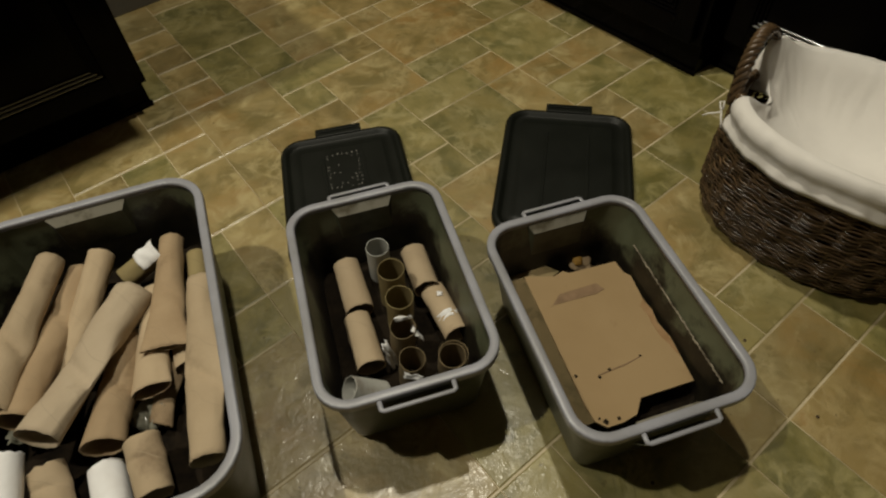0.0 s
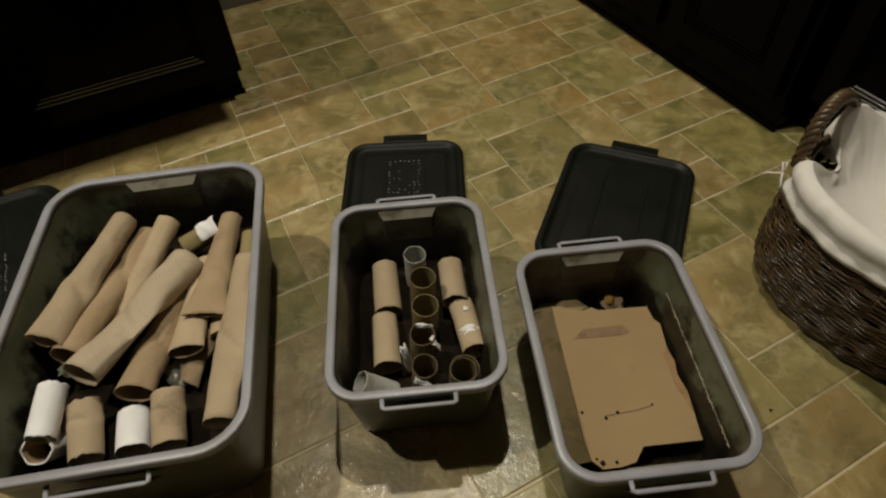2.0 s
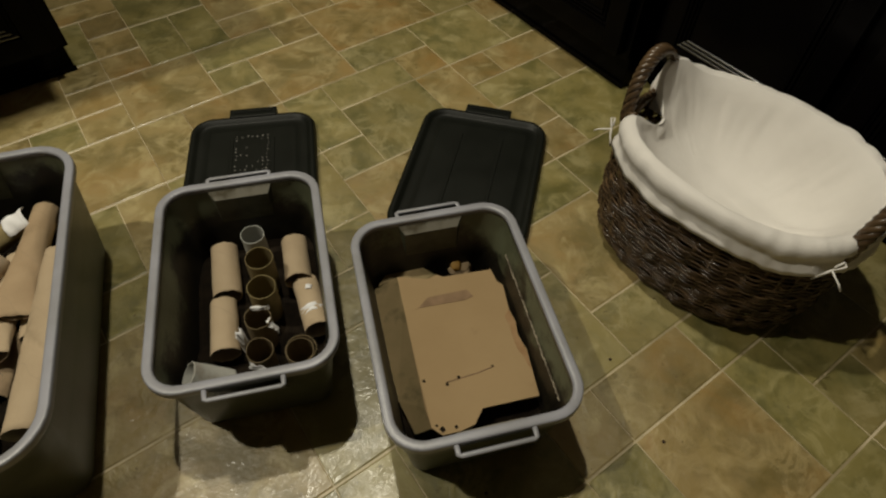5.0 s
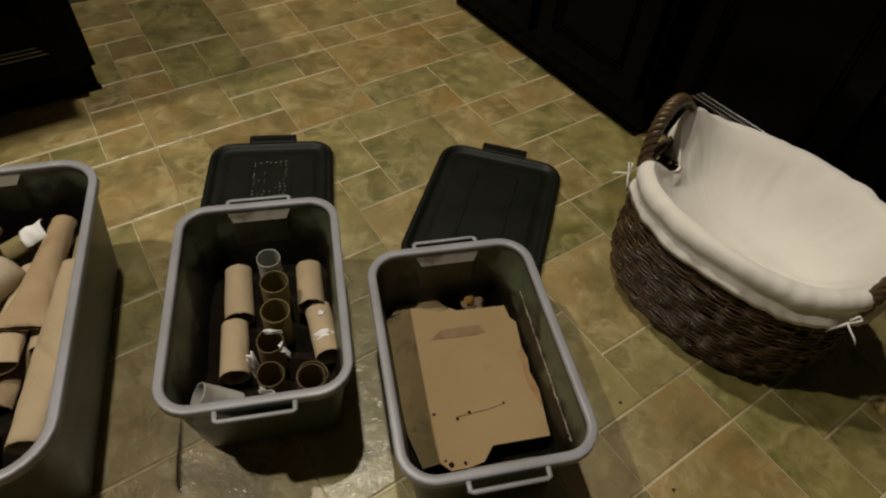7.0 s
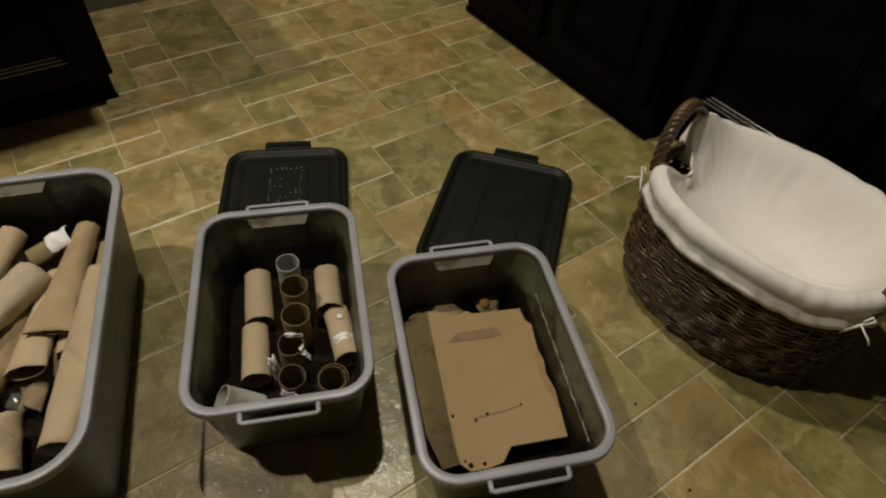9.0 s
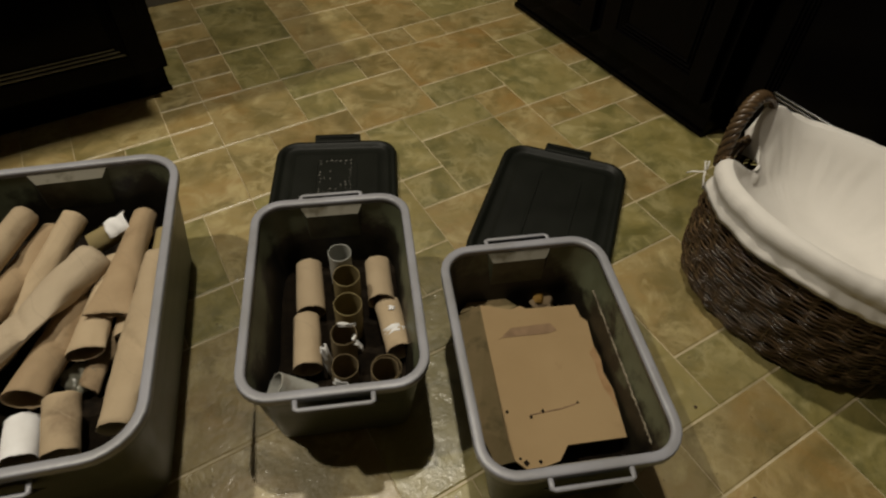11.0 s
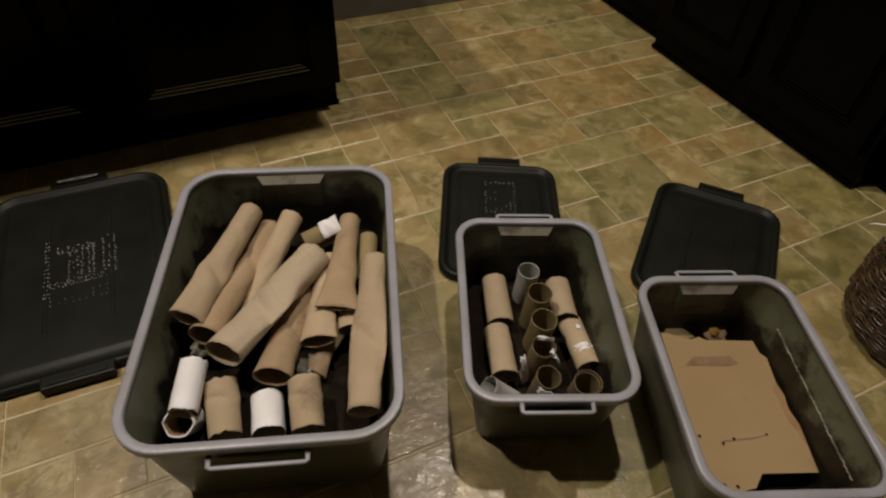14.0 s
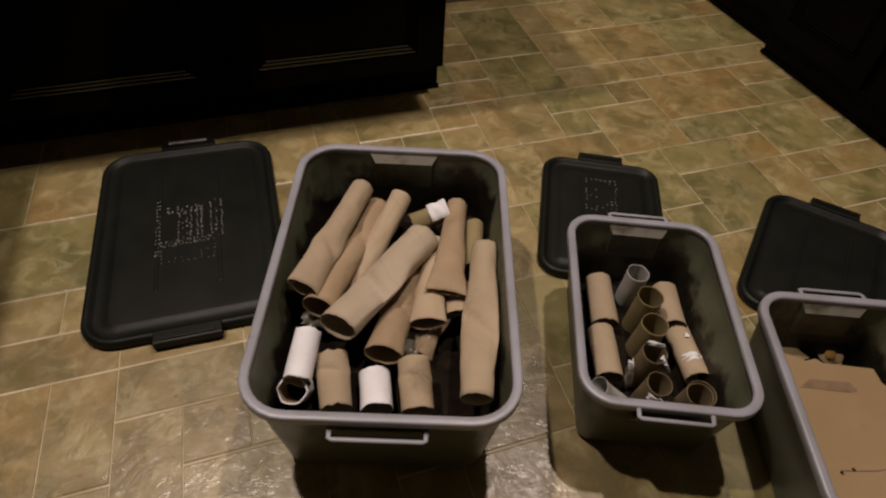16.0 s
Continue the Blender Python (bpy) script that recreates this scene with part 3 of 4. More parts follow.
# ---- cardboard tubes ----
def tube(back, front, radius, mat, label, squash_back=1.0, squash_front=1.0, twist=0.0, dent=0.0, dent_at=0.5, seed=0.0, ragged=0.0, group="cardboard tubes in the large bin", wall=0.0009, flare=0.0, dent_w=0.09, crease=0.0, reach=0.0, lining=None, corners=0, bow=0.0):
    """A hollow paper tube between two places; squash flattens an end, dent creases it at dent_at."""
    p, q = Vector(back), Vector(front)
    p = p - (q - p).normalized() * reach
    d = q - p
    length = d.length
    steps, n = 30, 32
    crush = 0.45 if length > 0.2 else 0.12
    rings_out, rings_in = [], []
    for k in range(steps + 1):
        t = k / steps
        sq = squash_back + (squash_front - squash_back) * max(0.0, min(1.0, (t - 0.25) / 0.75)) ** 1.8
        pinch = 1 - dent * math.exp(-((t - dent_at) / dent_w) ** 2)
        rr = radius * (1 + flare * t ** 2.0)
        ring_o, ring_i = [], []
        for s in range(n):
            a = 2 * math.pi * s / n
            wob = 1 + 0.05 * noise.noise(Vector((math.cos(a) * 1.3 + seed, math.sin(a) * 1.3, t * length * 16 + seed)))
            fold_at = noise.noise(Vector((math.cos(a) * 0.9 + seed * 2, math.sin(a) * 0.9, t * length * 11 + seed * 3)))
            wob -= crush * max(0.0, 0.16 - abs(fold_at))
            if corners:
                wob *= (math.cos(math.pi / corners) / math.cos((a % (2 * math.pi / corners)) - math.pi / corners)) ** 0.55
            x = rr * wob * math.cos(a) * (1 + (1 - sq * pinch) * 0.60)
            flat = 1 - sq * pinch
            y = rr * wob * math.sin(a) * sq * pinch * (1 - 0.75 * flat * (1 - abs(math.sin(a))))
            ca, sa = math.cos(radians(twist)), math.sin(radians(twist))
            z = t * length
            if ragged and k in (0, steps):
                z += (1 if k else -1) * ragged * noise.noise(Vector((math.cos(a) * 3 + seed, math.sin(a) * 3, seed)))
            if crease:
                y -= crease * math.exp(-((t - dent_at - 0.10 * math.cos(a)) / 0.022) ** 2) * max(0.0, math.sin(a))
            shift = bow * math.sin(math.pi * t)
            for ring, f in ((ring_o, 1.0), (ring_i, 1 - wall / rr)):
                ring.append((f * (ca * x - sa * y) + shift, f * (sa * x + ca * y), z))
        rings_out.append(ring_o)
        rings_in.append(ring_i)
    me = loft("cardboard_tube", rings_out + rings_in[::-1], joined=True)
    z_ax = d.normalized()
    x_ax = Vector((0, 0, 1)).cross(z_ax)
    x_ax = x_ax.normalized() if x_ax.length > 1e-3 else Vector((1, 0, 0))
    y_ax = z_ax.cross(x_ax)
    m = Matrix((x_ax, y_ax, z_ax)).transposed().to_4x4()
    m.translation = p
    if lining:
        me.polygons.foreach_set("material_index", [1 if k >= (steps + 1) * n and k < (2 * steps + 1) * n else 0 for k in range(len(me.polygons))])
    ob = part("cardboard_tube", me, [mat, lining] if lining else mat, at=m)
    return tagged(ob, label, "cardboard tube", group)


LONG = "long brown cardboard tube with a crushed end, on soil"
tube((-0.637, 0.766, 0.180), (-0.597, 0.475, 0.198), 0.0235, card_tan, LONG, 1.0, 0.62, -28, 0.38, 0.62, 1.0, 0.003, flare=0.06, crease=0.010, reach=0.0)
tube((-0.605, 0.768, 0.13), (-0.568, 0.470, 0.167), 0.0275, card_brown, "long mid-brown cardboard tube, nearly round, on soil", 1.0, 0.88, 0, 0.24, 0.35, 2.0, 0.002, flare=0.02, crease=0.008, reach=0.006)
tube((-0.561, 0.793, 0.165), (-0.553, 0.560, 0.121), 0.0228, card_tan, "long brown cardboard tube half hidden under others", 1.0, 0.9, 0, 0.0, 0.5, 3.0, reach=0.0)
tube((-0.474, 0.703, 0.160), (-0.509, 0.437, 0.186), 0.0355, card_pale, "long pale cardboard tube lying across the others", 0.9, 0.80, 20, 0.60, 0.6, 4.0, 0.002, flare=-0.02, crease=0.014, reach=0.004, dent_w=0.22)
tube((-0.470, 0.640, 0.122), (-0.424, 0.436, 0.158), 0.0272, card_brown, "long rust-brown cardboard tube under a pale one", 1.0, 0.76, 0, 0.18, 0.5, 5.0, 0.002, flare=0.06, crease=0.004)
tube((-0.520, 0.760, 0.132), (-0.472, 0.800, 0.150), 0.0215, card_olive, "short cardboard tube end with torn white paper", 1.0, 1.0, 0, 0.0, 0.5, 6.0, 0.003)
tube((-0.455, 0.841, 0.14), (-0.377, 0.594, 0.168), 0.0228, card_brown, "long brown cardboard tube flattened flat at one end", 1.0, 0.20, -6, 0.12, 0.55, 7.0, 0.002, flare=0.16, crease=0.004, reach=0.0)
tube((-0.458, 0.736, 0.122), (-0.386, 0.527, 0.152), 0.0240, card_tan, "brown cardboard tube with a squashed oval end", 1.0, 0.52, 12, 0.1, 0.6, 8.0, 0.002, flare=0.14)
tube((-0.350, 0.716, 0.178), (-0.252, 0.408, 0.184), 0.0235, card_tan, "long tan cardboard tube creased flat along the bin wall", 0.95, 0.80, 14, 0.66, 0.58, 9.0, 0.002, flare=0.0, dent_w=0.26, crease=0.010, reach=0.004)
tube((-0.405, 0.819, 0.126), (-0.366, 0.703, 0.122), 0.0190, card_olive, "short dim cardboard tube in the corner of the bin", 1.0, 1.0, 0, 0.0, 0.5, 10.0)
tube((-0.352, 0.616, 0.130), (-0.378, 0.492, 0.104), 0.0175, card_brown, "bent soiled cardboard tube sunk in the soil", 0.8, 0.7, 0, 0.2, 0.5, 11.0, 0.003, bow=-0.016)
tube((-0.372, 0.645, 0.138), (-0.340, 0.583, 0.142), 0.0205, card_tan, "crushed cardboard tube end beneath a longer one", 0.5, 0.40, 0, 0.0, 0.5, 12.0, 0.002)
tube((-0.555, 0.418, 0.168), (-0.528, 0.337, 0.154), 0.0225, paper_white, "short white paper-covered tube, stained at its end", 1.0, 1.0, 0, 0.0, 0.5, 13.0, 0.0025, lining=card_tan)
tube((-0.539, 0.352, 0.104), (-0.530, 0.323, 0.146), 0.0255, paper_white, "white-rimmed tube standing open beside the bin wall", 1.0, 0.95, 0, 0.0, 0.5, 14.0, 0.0010, wall=0.0030, lining=card_brown, corners=6)
tube((-0.509, 0.410, 0.138), (-0.456, 0.330, 0.128), 0.0250, card_tan, "short brown toilet roll tube lying on soil", 0.85, 0.95, 0, 0.14, 0.35, 15.0, 0.004, crease=0.004)
tube((-0.434, 0.420, 0.112), (-0.399, 0.360, 0.116), 0.0265, paper_white, "short white paper-covered tube lying on soil", 1.0, 0.95, 0, 0.0, 0.5, 16.0, 0.004, lining=card_tan)
tube((-0.377, 0.452, 0.148), (-0.333, 0.374, 0.138), 0.0250, card_tan, "short brown toilet roll tube leaning on soil", 0.9, 0.95, 0, 0.12, 0.4, 17.0, 0.004, crease=0.003)

G2 = "short tubes in the small bin"
tube((-0.131, 0.834, 0.070), (-0.092, 0.728, 0.066), 0.0250, card_tan, "short tan toilet roll tube lying on dark soil", 0.95, 0.9, 0, 0.0, 0.5, 21.0, 0.0025, G2)
tube((-0.098, 0.715, 0.062), (-0.058, 0.610, 0.070), 0.0235, card_tan, "short tan toilet roll tube with faint bands", 0.95, 0.85, 0, 0.06, 0.35, 22.0, 0.002, G2)
tube((-0.001, 0.866, 0.070), (0.032, 0.770, 0.076), 0.0240, card_tan, "short tan toilet roll tube lying near the wall", 0.95, 0.9, 0, 0.0, 0.5, 23.0, 0.0025, G2)
tube((0.040, 0.778, 0.062), (0.090, 0.672, 0.074), 0.0225, card_tan, "short tan toilet roll tube with a torn white paper band", 0.95, 0.9, 0, 0.05, 0.1, 24.0, 0.002, G2)
tube((-0.066, 0.836, 0.034), (-0.062, 0.832, 0.127), 0.0215, card_grey, "grey tube standing upright in soil", 1.0, 1.0, 0, 0.0, 0.5, 25.0, 0.001, G2)
tube((-0.036, 0.776, 0.034), (-0.030, 0.771, 0.138), 0.0245, card_olive, "olive-brown tube standing upright in soil", 1.0, 1.0, 0, 0.0, 0.5, 26.0, 0.001, G2)
tube((-0.018, 0.720, 0.034), (-0.011, 0.714, 0.132), 0.0245, card_olive, "olive-brown tube standing upright among others", 1.0, 1.0, 0, 0.0, 0.5, 27.0, 0.001, G2)
tube((-0.010, 0.662, 0.034), (-0.002, 0.654, 0.130), 0.0225, card_dark, "dark tube standing upright with torn white paper rim", 1.0, 1.0, 0, 0.0, 0.5, 28.0, 0.002, G2)
tube((0.008, 0.604, 0.034), (0.017, 0.596, 0.126), 0.0220, card_dark, "dark tube standing upright near the bin end", 1.0, 1.0, 0, 0.0, 0.5, 29.0, 0.002, G2)
tube((0.078, 0.612, 0.034), (0.084, 0.602, 0.130), 0.0250, card_dark, "dark tube standing upright around a second tube", 1.0, 1.0, 0, 0.0, 0.5, 30.0, 0.001, G2)
tube((0.078, 0.610, 0.036), (0.083, 0.601, 0.128), 0.0222, card_dark, "thin dark tube nested inside a wider one", 1.0, 1.0, 0, 0.0, 0.5, 31.0, 0.001, G2)
tube((-0.026, 0.556, 0.080), (-0.080, 0.541, 0.130), 0.0205, card_grey, "grey tube lying aslant with its open end up", 0.6, 1.0, 0, 0.0, 0.5, 32.0, 0.002, G2)


def torn_paper(m, w, l, seed, label, name="torn_paper", mat=None, thick=0.0012, amp=0.006, curl=0.0, torn=0.35):
    """A scrap of paper with ragged edges and a crumpled surface."""
    n = 9
    verts, faces = [], []
    for z in (0, 1):
        for a in range(n):
            for b in range(n):
                u, v = a / (n - 1) - 0.5, b / (n - 1) - 0.5
                rag = 1 + torn * noise.noise(Vector((u * 4 + seed, v * 4, seed)))
                h = amp * noise.noise(Vector((u * 3 + seed, v * 3, 2.0))) - curl * (u * 2) ** 2
                verts.append((u * w * rag, v * l * rag, h + z * thick))
    q = n * n
    for a in range(n - 1):
        for b in range(n - 1):
            i = a * n + b
            faces.append((i, i + 1, i + n + 1, i + n))
            faces.append((q + i, q + i + n, q + i + n + 1, q + i + 1))
    rim = [a * n for a in range(n)] + [(n - 1) * n + b for b in range(1, n)] + [a * n + n - 1 for a in range(n - 2, -1, -1)] + [b for b in range(n - 2, 0, -1)]
    for k, i in enumerate(rim):
        j = rim[(k + 1) % len(rim)]
        faces.append((i, j, q + j, q + i))
    ob = part(name, mesh_from(name, verts, faces), mat or paper_white, at=m)
    return tagged(ob, label, "paper scrap")


torn_paper(pose(-0.482, 0.793, 0.171, -15, 0, 130), 0.050, 0.040, 1.0, "torn crumpled white paper on a tube end", amp=0.005, curl=0.016, torn=0.10)
torn_paper(pose(0.073, 0.708, 0.0915, 0, 0, 28), 0.036, 0.016, 2.0, "torn white paper band round a tan tube", curl=0.010, amp=0.002)
torn_paper(pose(0.057, 0.752, 0.0880, 0, 25, 20), 0.012, 0.010, 3.0, "small torn white paper scrap on a tube", curl=0.002, amp=0.002)
torn_paper(pose(-0.028, 0.630, 0.075, 80, 0, 60), 0.016, 0.070, 4.0, "torn white paper strip hanging down a dark tube", amp=0.008)
torn_paper(pose(0.022, 0.650, 0.112, 60, 20, 110), 0.018, 0.026, 5.0, "torn white paper flap on a dark tube rim", amp=0.006)
torn_paper(pose(-0.002, 0.672, 0.130, 70, 0, 10), 0.030, 0.008, 6.0, "torn white paper edge on a dark tube rim", amp=0.003)
torn_paper(pose(0.020, 0.572, 0.110, 70, 0, -10), 0.032, 0.012, 7.0, "torn white paper edge low on a dark tube", amp=0.004)
torn_paper(pose(-0.085, 0.640, 0.062, 75, 0, 110), 0.040, 0.010, 8.0, "torn white paper under a tan tube", amp=0.003)
torn_paper(pose(-0.580, 0.474, 0.128, 10, 10, 20), 0.045, 0.038, 9.0, "crumpled clear plastic film between tubes", "plastic_film", clear_film, 0.0008, 0.016)
torn_paper(pose(-0.396, 0.505, 0.112, 20, -10, 50), 0.050, 0.050, 10.0, "crumpled clear plastic film on soil", "plastic_film", clear_film, 0.0008, 0.016)


# ---- the cardboard sheet in the third bin ----
def plate(outline, thick, mat, name="plate", parent=None, at=None, label=""):
    bm = bmesh.new()
    vs = [bm.verts.new((x, y, 0)) for x, y in outline]
    f = bm.faces.new(vs)
    up = bmesh.ops.extrude_face_region(bm, geom=[f])["geom"]
    bmesh.ops.translate(bm, verts=[v for v in up if isinstance(v, bmesh.types.BMVert)], vec=(0, 0, thick))
    return part(name, bm, mat, parent, label, at)


sheet = thing("cardboard_sheet", pose(0.0, 0.0, 0.078), "folded brown cardboard sheet with dirty edges lying in a bin", "cardboard sheet")
main = [(0.214, 0.792), (0.270, 0.792), (0.287, 0.804), (0.300, 0.800), (0.388, 0.826), (0.400, 0.800), (0.412, 0.792), (0.424, 0.740), (0.436, 0.716), (0.440, 0.690), (0.456, 0.660), (0.476, 0.578), (0.385, 0.548), (0.374, 0.520), (0.352, 0.507), (0.325, 0.498), (0.306, 0.508), (0.292, 0.540), (0.232, 0.735)]
plate(main, 0.004, card_sheet, "panel", sheet)
flap_bm = bmesh.new()
edge = [(0.214, 0.792, 0.001), (0.232, 0.735, 0.001), (0.292, 0.540, 0.001), (0.306, 0.508, 0.001)]
low = [(0.172, 0.772, -0.016), (0.186, 0.722, -0.020), (0.246, 0.560, -0.024), (0.280, 0.505, -0.022)]
tops = [flap_bm.verts.new(p) for p in edge + low]
bots = [flap_bm.verts.new((x, y, z - 0.004)) for x, y, z in edge + low]
for k in range(3):
    flap_bm.faces.new((tops[k], tops[k + 1], tops[k + 5], tops[k + 4]))
    flap_bm.faces.new((bots[k], bots[k + 4], bots[k + 5], bots[k + 1]))
    flap_bm.faces.new((tops[k + 4], tops[k + 5], bots[k + 5], bots[k + 4]))
flap_bm.faces.new((tops[0], tops[4], bots[4], bots[0]))
flap_bm.faces.new((tops[3], bots[3], bots[7], tops[7]))
part("side_flap", flap_bm, card_soiled, sheet, "soiled side flap folded down")
plate([(0.180, 0.776), (0.206, 0.848), (0.226, 0.846), (0.283, 0.812), (0.262, 0.795), (0.214, 0.796)], 0.004, card_soiled, "end_flap", sheet, pose(0, 0, -0.012))
plate([(0.4235, 0.739), (0.4355, 0.715), (0.4395, 0.689), (0.4550, 0.659), (0.4640, 0.625), (0.4580, 0.632), (0.4500, 0.648), (0.4400, 0.660), (0.4310, 0.684), (0.4260, 0.706), (0.4160, 0.724)], 0.0004, card_stain, "stain", sheet, pose(0, 0, 0.0041), "damp orange stain along the edge")
plate([(0.258, 0.722), (0.276, 0.751), (0.345, 0.775), (0.358, 0.762), (0.344, 0.752), (0.262, 0.727)], 0.0006, card_cut, "hand_slot", sheet, pose(0, 0, 0.0042), "half-cut hand slot")
plate([(0.322, 0.586), (0.323, 0.5885), (0.372, 0.6095), (0.400, 0.6250), (0.401, 0.6236), (0.374, 0.6080)], 0.0006, card_cut, "slit", sheet, pose(0, 0, 0.0042), "dark slit in the cardboard")
for x, y, rad in ((0.286, 0.586, 0.0028), (0.325, 0.584, 0.0028), (0.343, 0.598, 0.003), (0.398, 0.624, 0.002), (0.324, 0.507, 0.0045), (0.345, 0.513, 0.003), (0.314, 0.512, 0.0022)):
    plate([(x + rad * (1 + 0.3 * math.sin(5 * k)) * math.cos(k * 0.785), y + rad * (1 + 0.3 * math.cos(3 * k)) * math.sin(k * 0.785)) for k in range(8)], 0.0007, soil_dark, "dirt_spot", sheet, pose(0, 0, 0.0043))

lump = bmesh.new()
bmesh.ops.create_icosphere(lump, subdivisions=3, radius=0.026)
for v in lump.verts:
    v.co *= 1 + 0.25 * noise.noise(v.co * 60)
    v.co.z *= 0.6
tagged(part("food_lump", lump, card_brown, at=pose(0.330, 0.852, 0.050)), "soft tan food lump on dark soil", "food scrap")

peel = bmesh.new()
bmesh.ops.create_icosphere(peel, subdivisions=3, radius=0.011)
for v in peel.verts:
    v.co *= 1 + 0.30 * noise.noise(v.co * 110 + Vector((3, 1, 0)))
    v.co.z *= 0.45
tagged(part("fruit_peel", peel, peel_yellow, at=pose(0.322, 0.842, 0.066, 20, 0, 30)), "small yellow fruit peel scrap on a tan lump", "food scrap")

line = []
wobble = random.Random(9)
for k in range(91):
    t = k / 90
    line.append((0.1240 + 0.0012 * wobble.uniform(-1, 1), -0.158 + 0.285 * t, 0.128 + 0.010 * t + 0.0015 * wobble.uniform(-1, 1)))
tide = part("tide_mark", mesh_from("tide_mark", *sweep(line, lambda t: 0.0016 * (0.7 + 0.5 * abs(math.sin(t * 90))), 5)), mud_line, at=BIN3.copy())
tagged(tide, "crusty pale dirt line along the bin's inner wall", "dirt")


# ---- wicker basket ----
BASKET = pose(0.832, 0.984, 0.0, 0, 0, -44.0)
BW, BL, BH = 0.222, 0.172, 0.262


def oval(t, grow=0.0, power=2.25):
    c, s = math.cos(t), math.sin(t)
    return (math.copysign(abs(c) ** (2 / power), c) * (BW + grow), math.copysign(abs(s) ** (2 / power), s) * (BL + grow))


def belly(z):
    return 0.010 * math.sin(math.pi * min(1.0, z / BH)) - 0.014 * max(0.0, 1 - z / 0.05) ** 2


def lean(z):
    return 0.004 * (1 - min(1.0, z / BH))


basket = thing("wicker_basket", BASKET, "dark brown oval wicker laundry basket with a white cloth liner", "basket")
verts, faces = [], []
rows, stakes, seg = 54, 46, 330
for k in range(rows):
    z = 0.008 + BH * k / rows
    path = []
    for s in range(seg):
        t = 2 * math.pi * s / seg
        wave = math.cos(t * stakes / 2 + math.pi * (k // 9)) * (1.25 if k % 2 else 0.45)
        g = belly(z) + 0.0036 * wave + 0.0026 * noise.noise(Vector((math.cos(t) * 6, math.sin(t) * 6, k * 0.9)))
        x, y = oval(t, g)
        path.append((x - lean(z), y, z + 0.0018 * noise.noise(Vector((math.cos(t) * 9, math.sin(t) * 9, k * 1.7)))))
    v, f = sweep(path, 0.0021, 5, 1.2, closed=True)
    base = len(verts)
    verts += v
    faces += [tuple(i + base for i in q) for q in f]
part("weave", mesh_from("weave", verts, faces), wicker, basket, kind="stuff")
for s in range(stakes):
    t = 2 * math.pi * (s + 0.5) / stakes
    path = [(oval(t, belly(z) - 0.001)[0] - lean(z), oval(t, belly(z) - 0.001)[1], z) for z in (0.0, 0.02, 0.06, 0.11, 0.16, 0.21, BH)]
    part("stake", mesh_from("stake", *sweep(path, 0.0030, 6)), wicker, basket)
part("bottom", loft("bottom", [[(oval(2 * math.pi * s / 80, -0.036)[0] - 0.018, oval(2 * math.pi * s / 80, -0.036)[1], z) for s in range(80)] for z in (0.004, 0.012)], close_first=True, close_last=True), wicker, basket)
for strand in range(3):
    path = []
    for s in range(300):
        t = 2 * math.pi * s / 300
        ph = t * 40 + strand * 2 * math.pi / 3
        x, y = oval(t, belly(BH) + 0.006 * math.cos(ph))
        path.append((x, y, BH + 0.003 + 0.006 * math.sin(ph)))
    part("rim_strand", mesh_from("rim_strand", *sweep(path, 0.0052, 6, closed=True)), wicker, basket)
for sign in (-1, 1):
    for strand in range(4):
        path = []
        for s in range(90):
            u = s / 89
            ang = math.pi * u
            ph = u * 34 + strand * math.pi / 2
            cy, cz = 0.070 * math.cos(ang), BH - 0.02 + 0.120 * math.sin(ang) ** 0.8
            path.append((sign * (BW - 0.004 + 0.012 * math.sin(ang)) + 0.0075 * math.cos(ph), cy + 0.0075 * math.sin(ph) * math.cos(ang + 1.57), cz + 0.0075 * math.sin(ph) * math.sin(ang)))
        part("handle_strand", mesh_from("handle_strand", *sweep(path, 0.0068, 6)), wicker, basket)

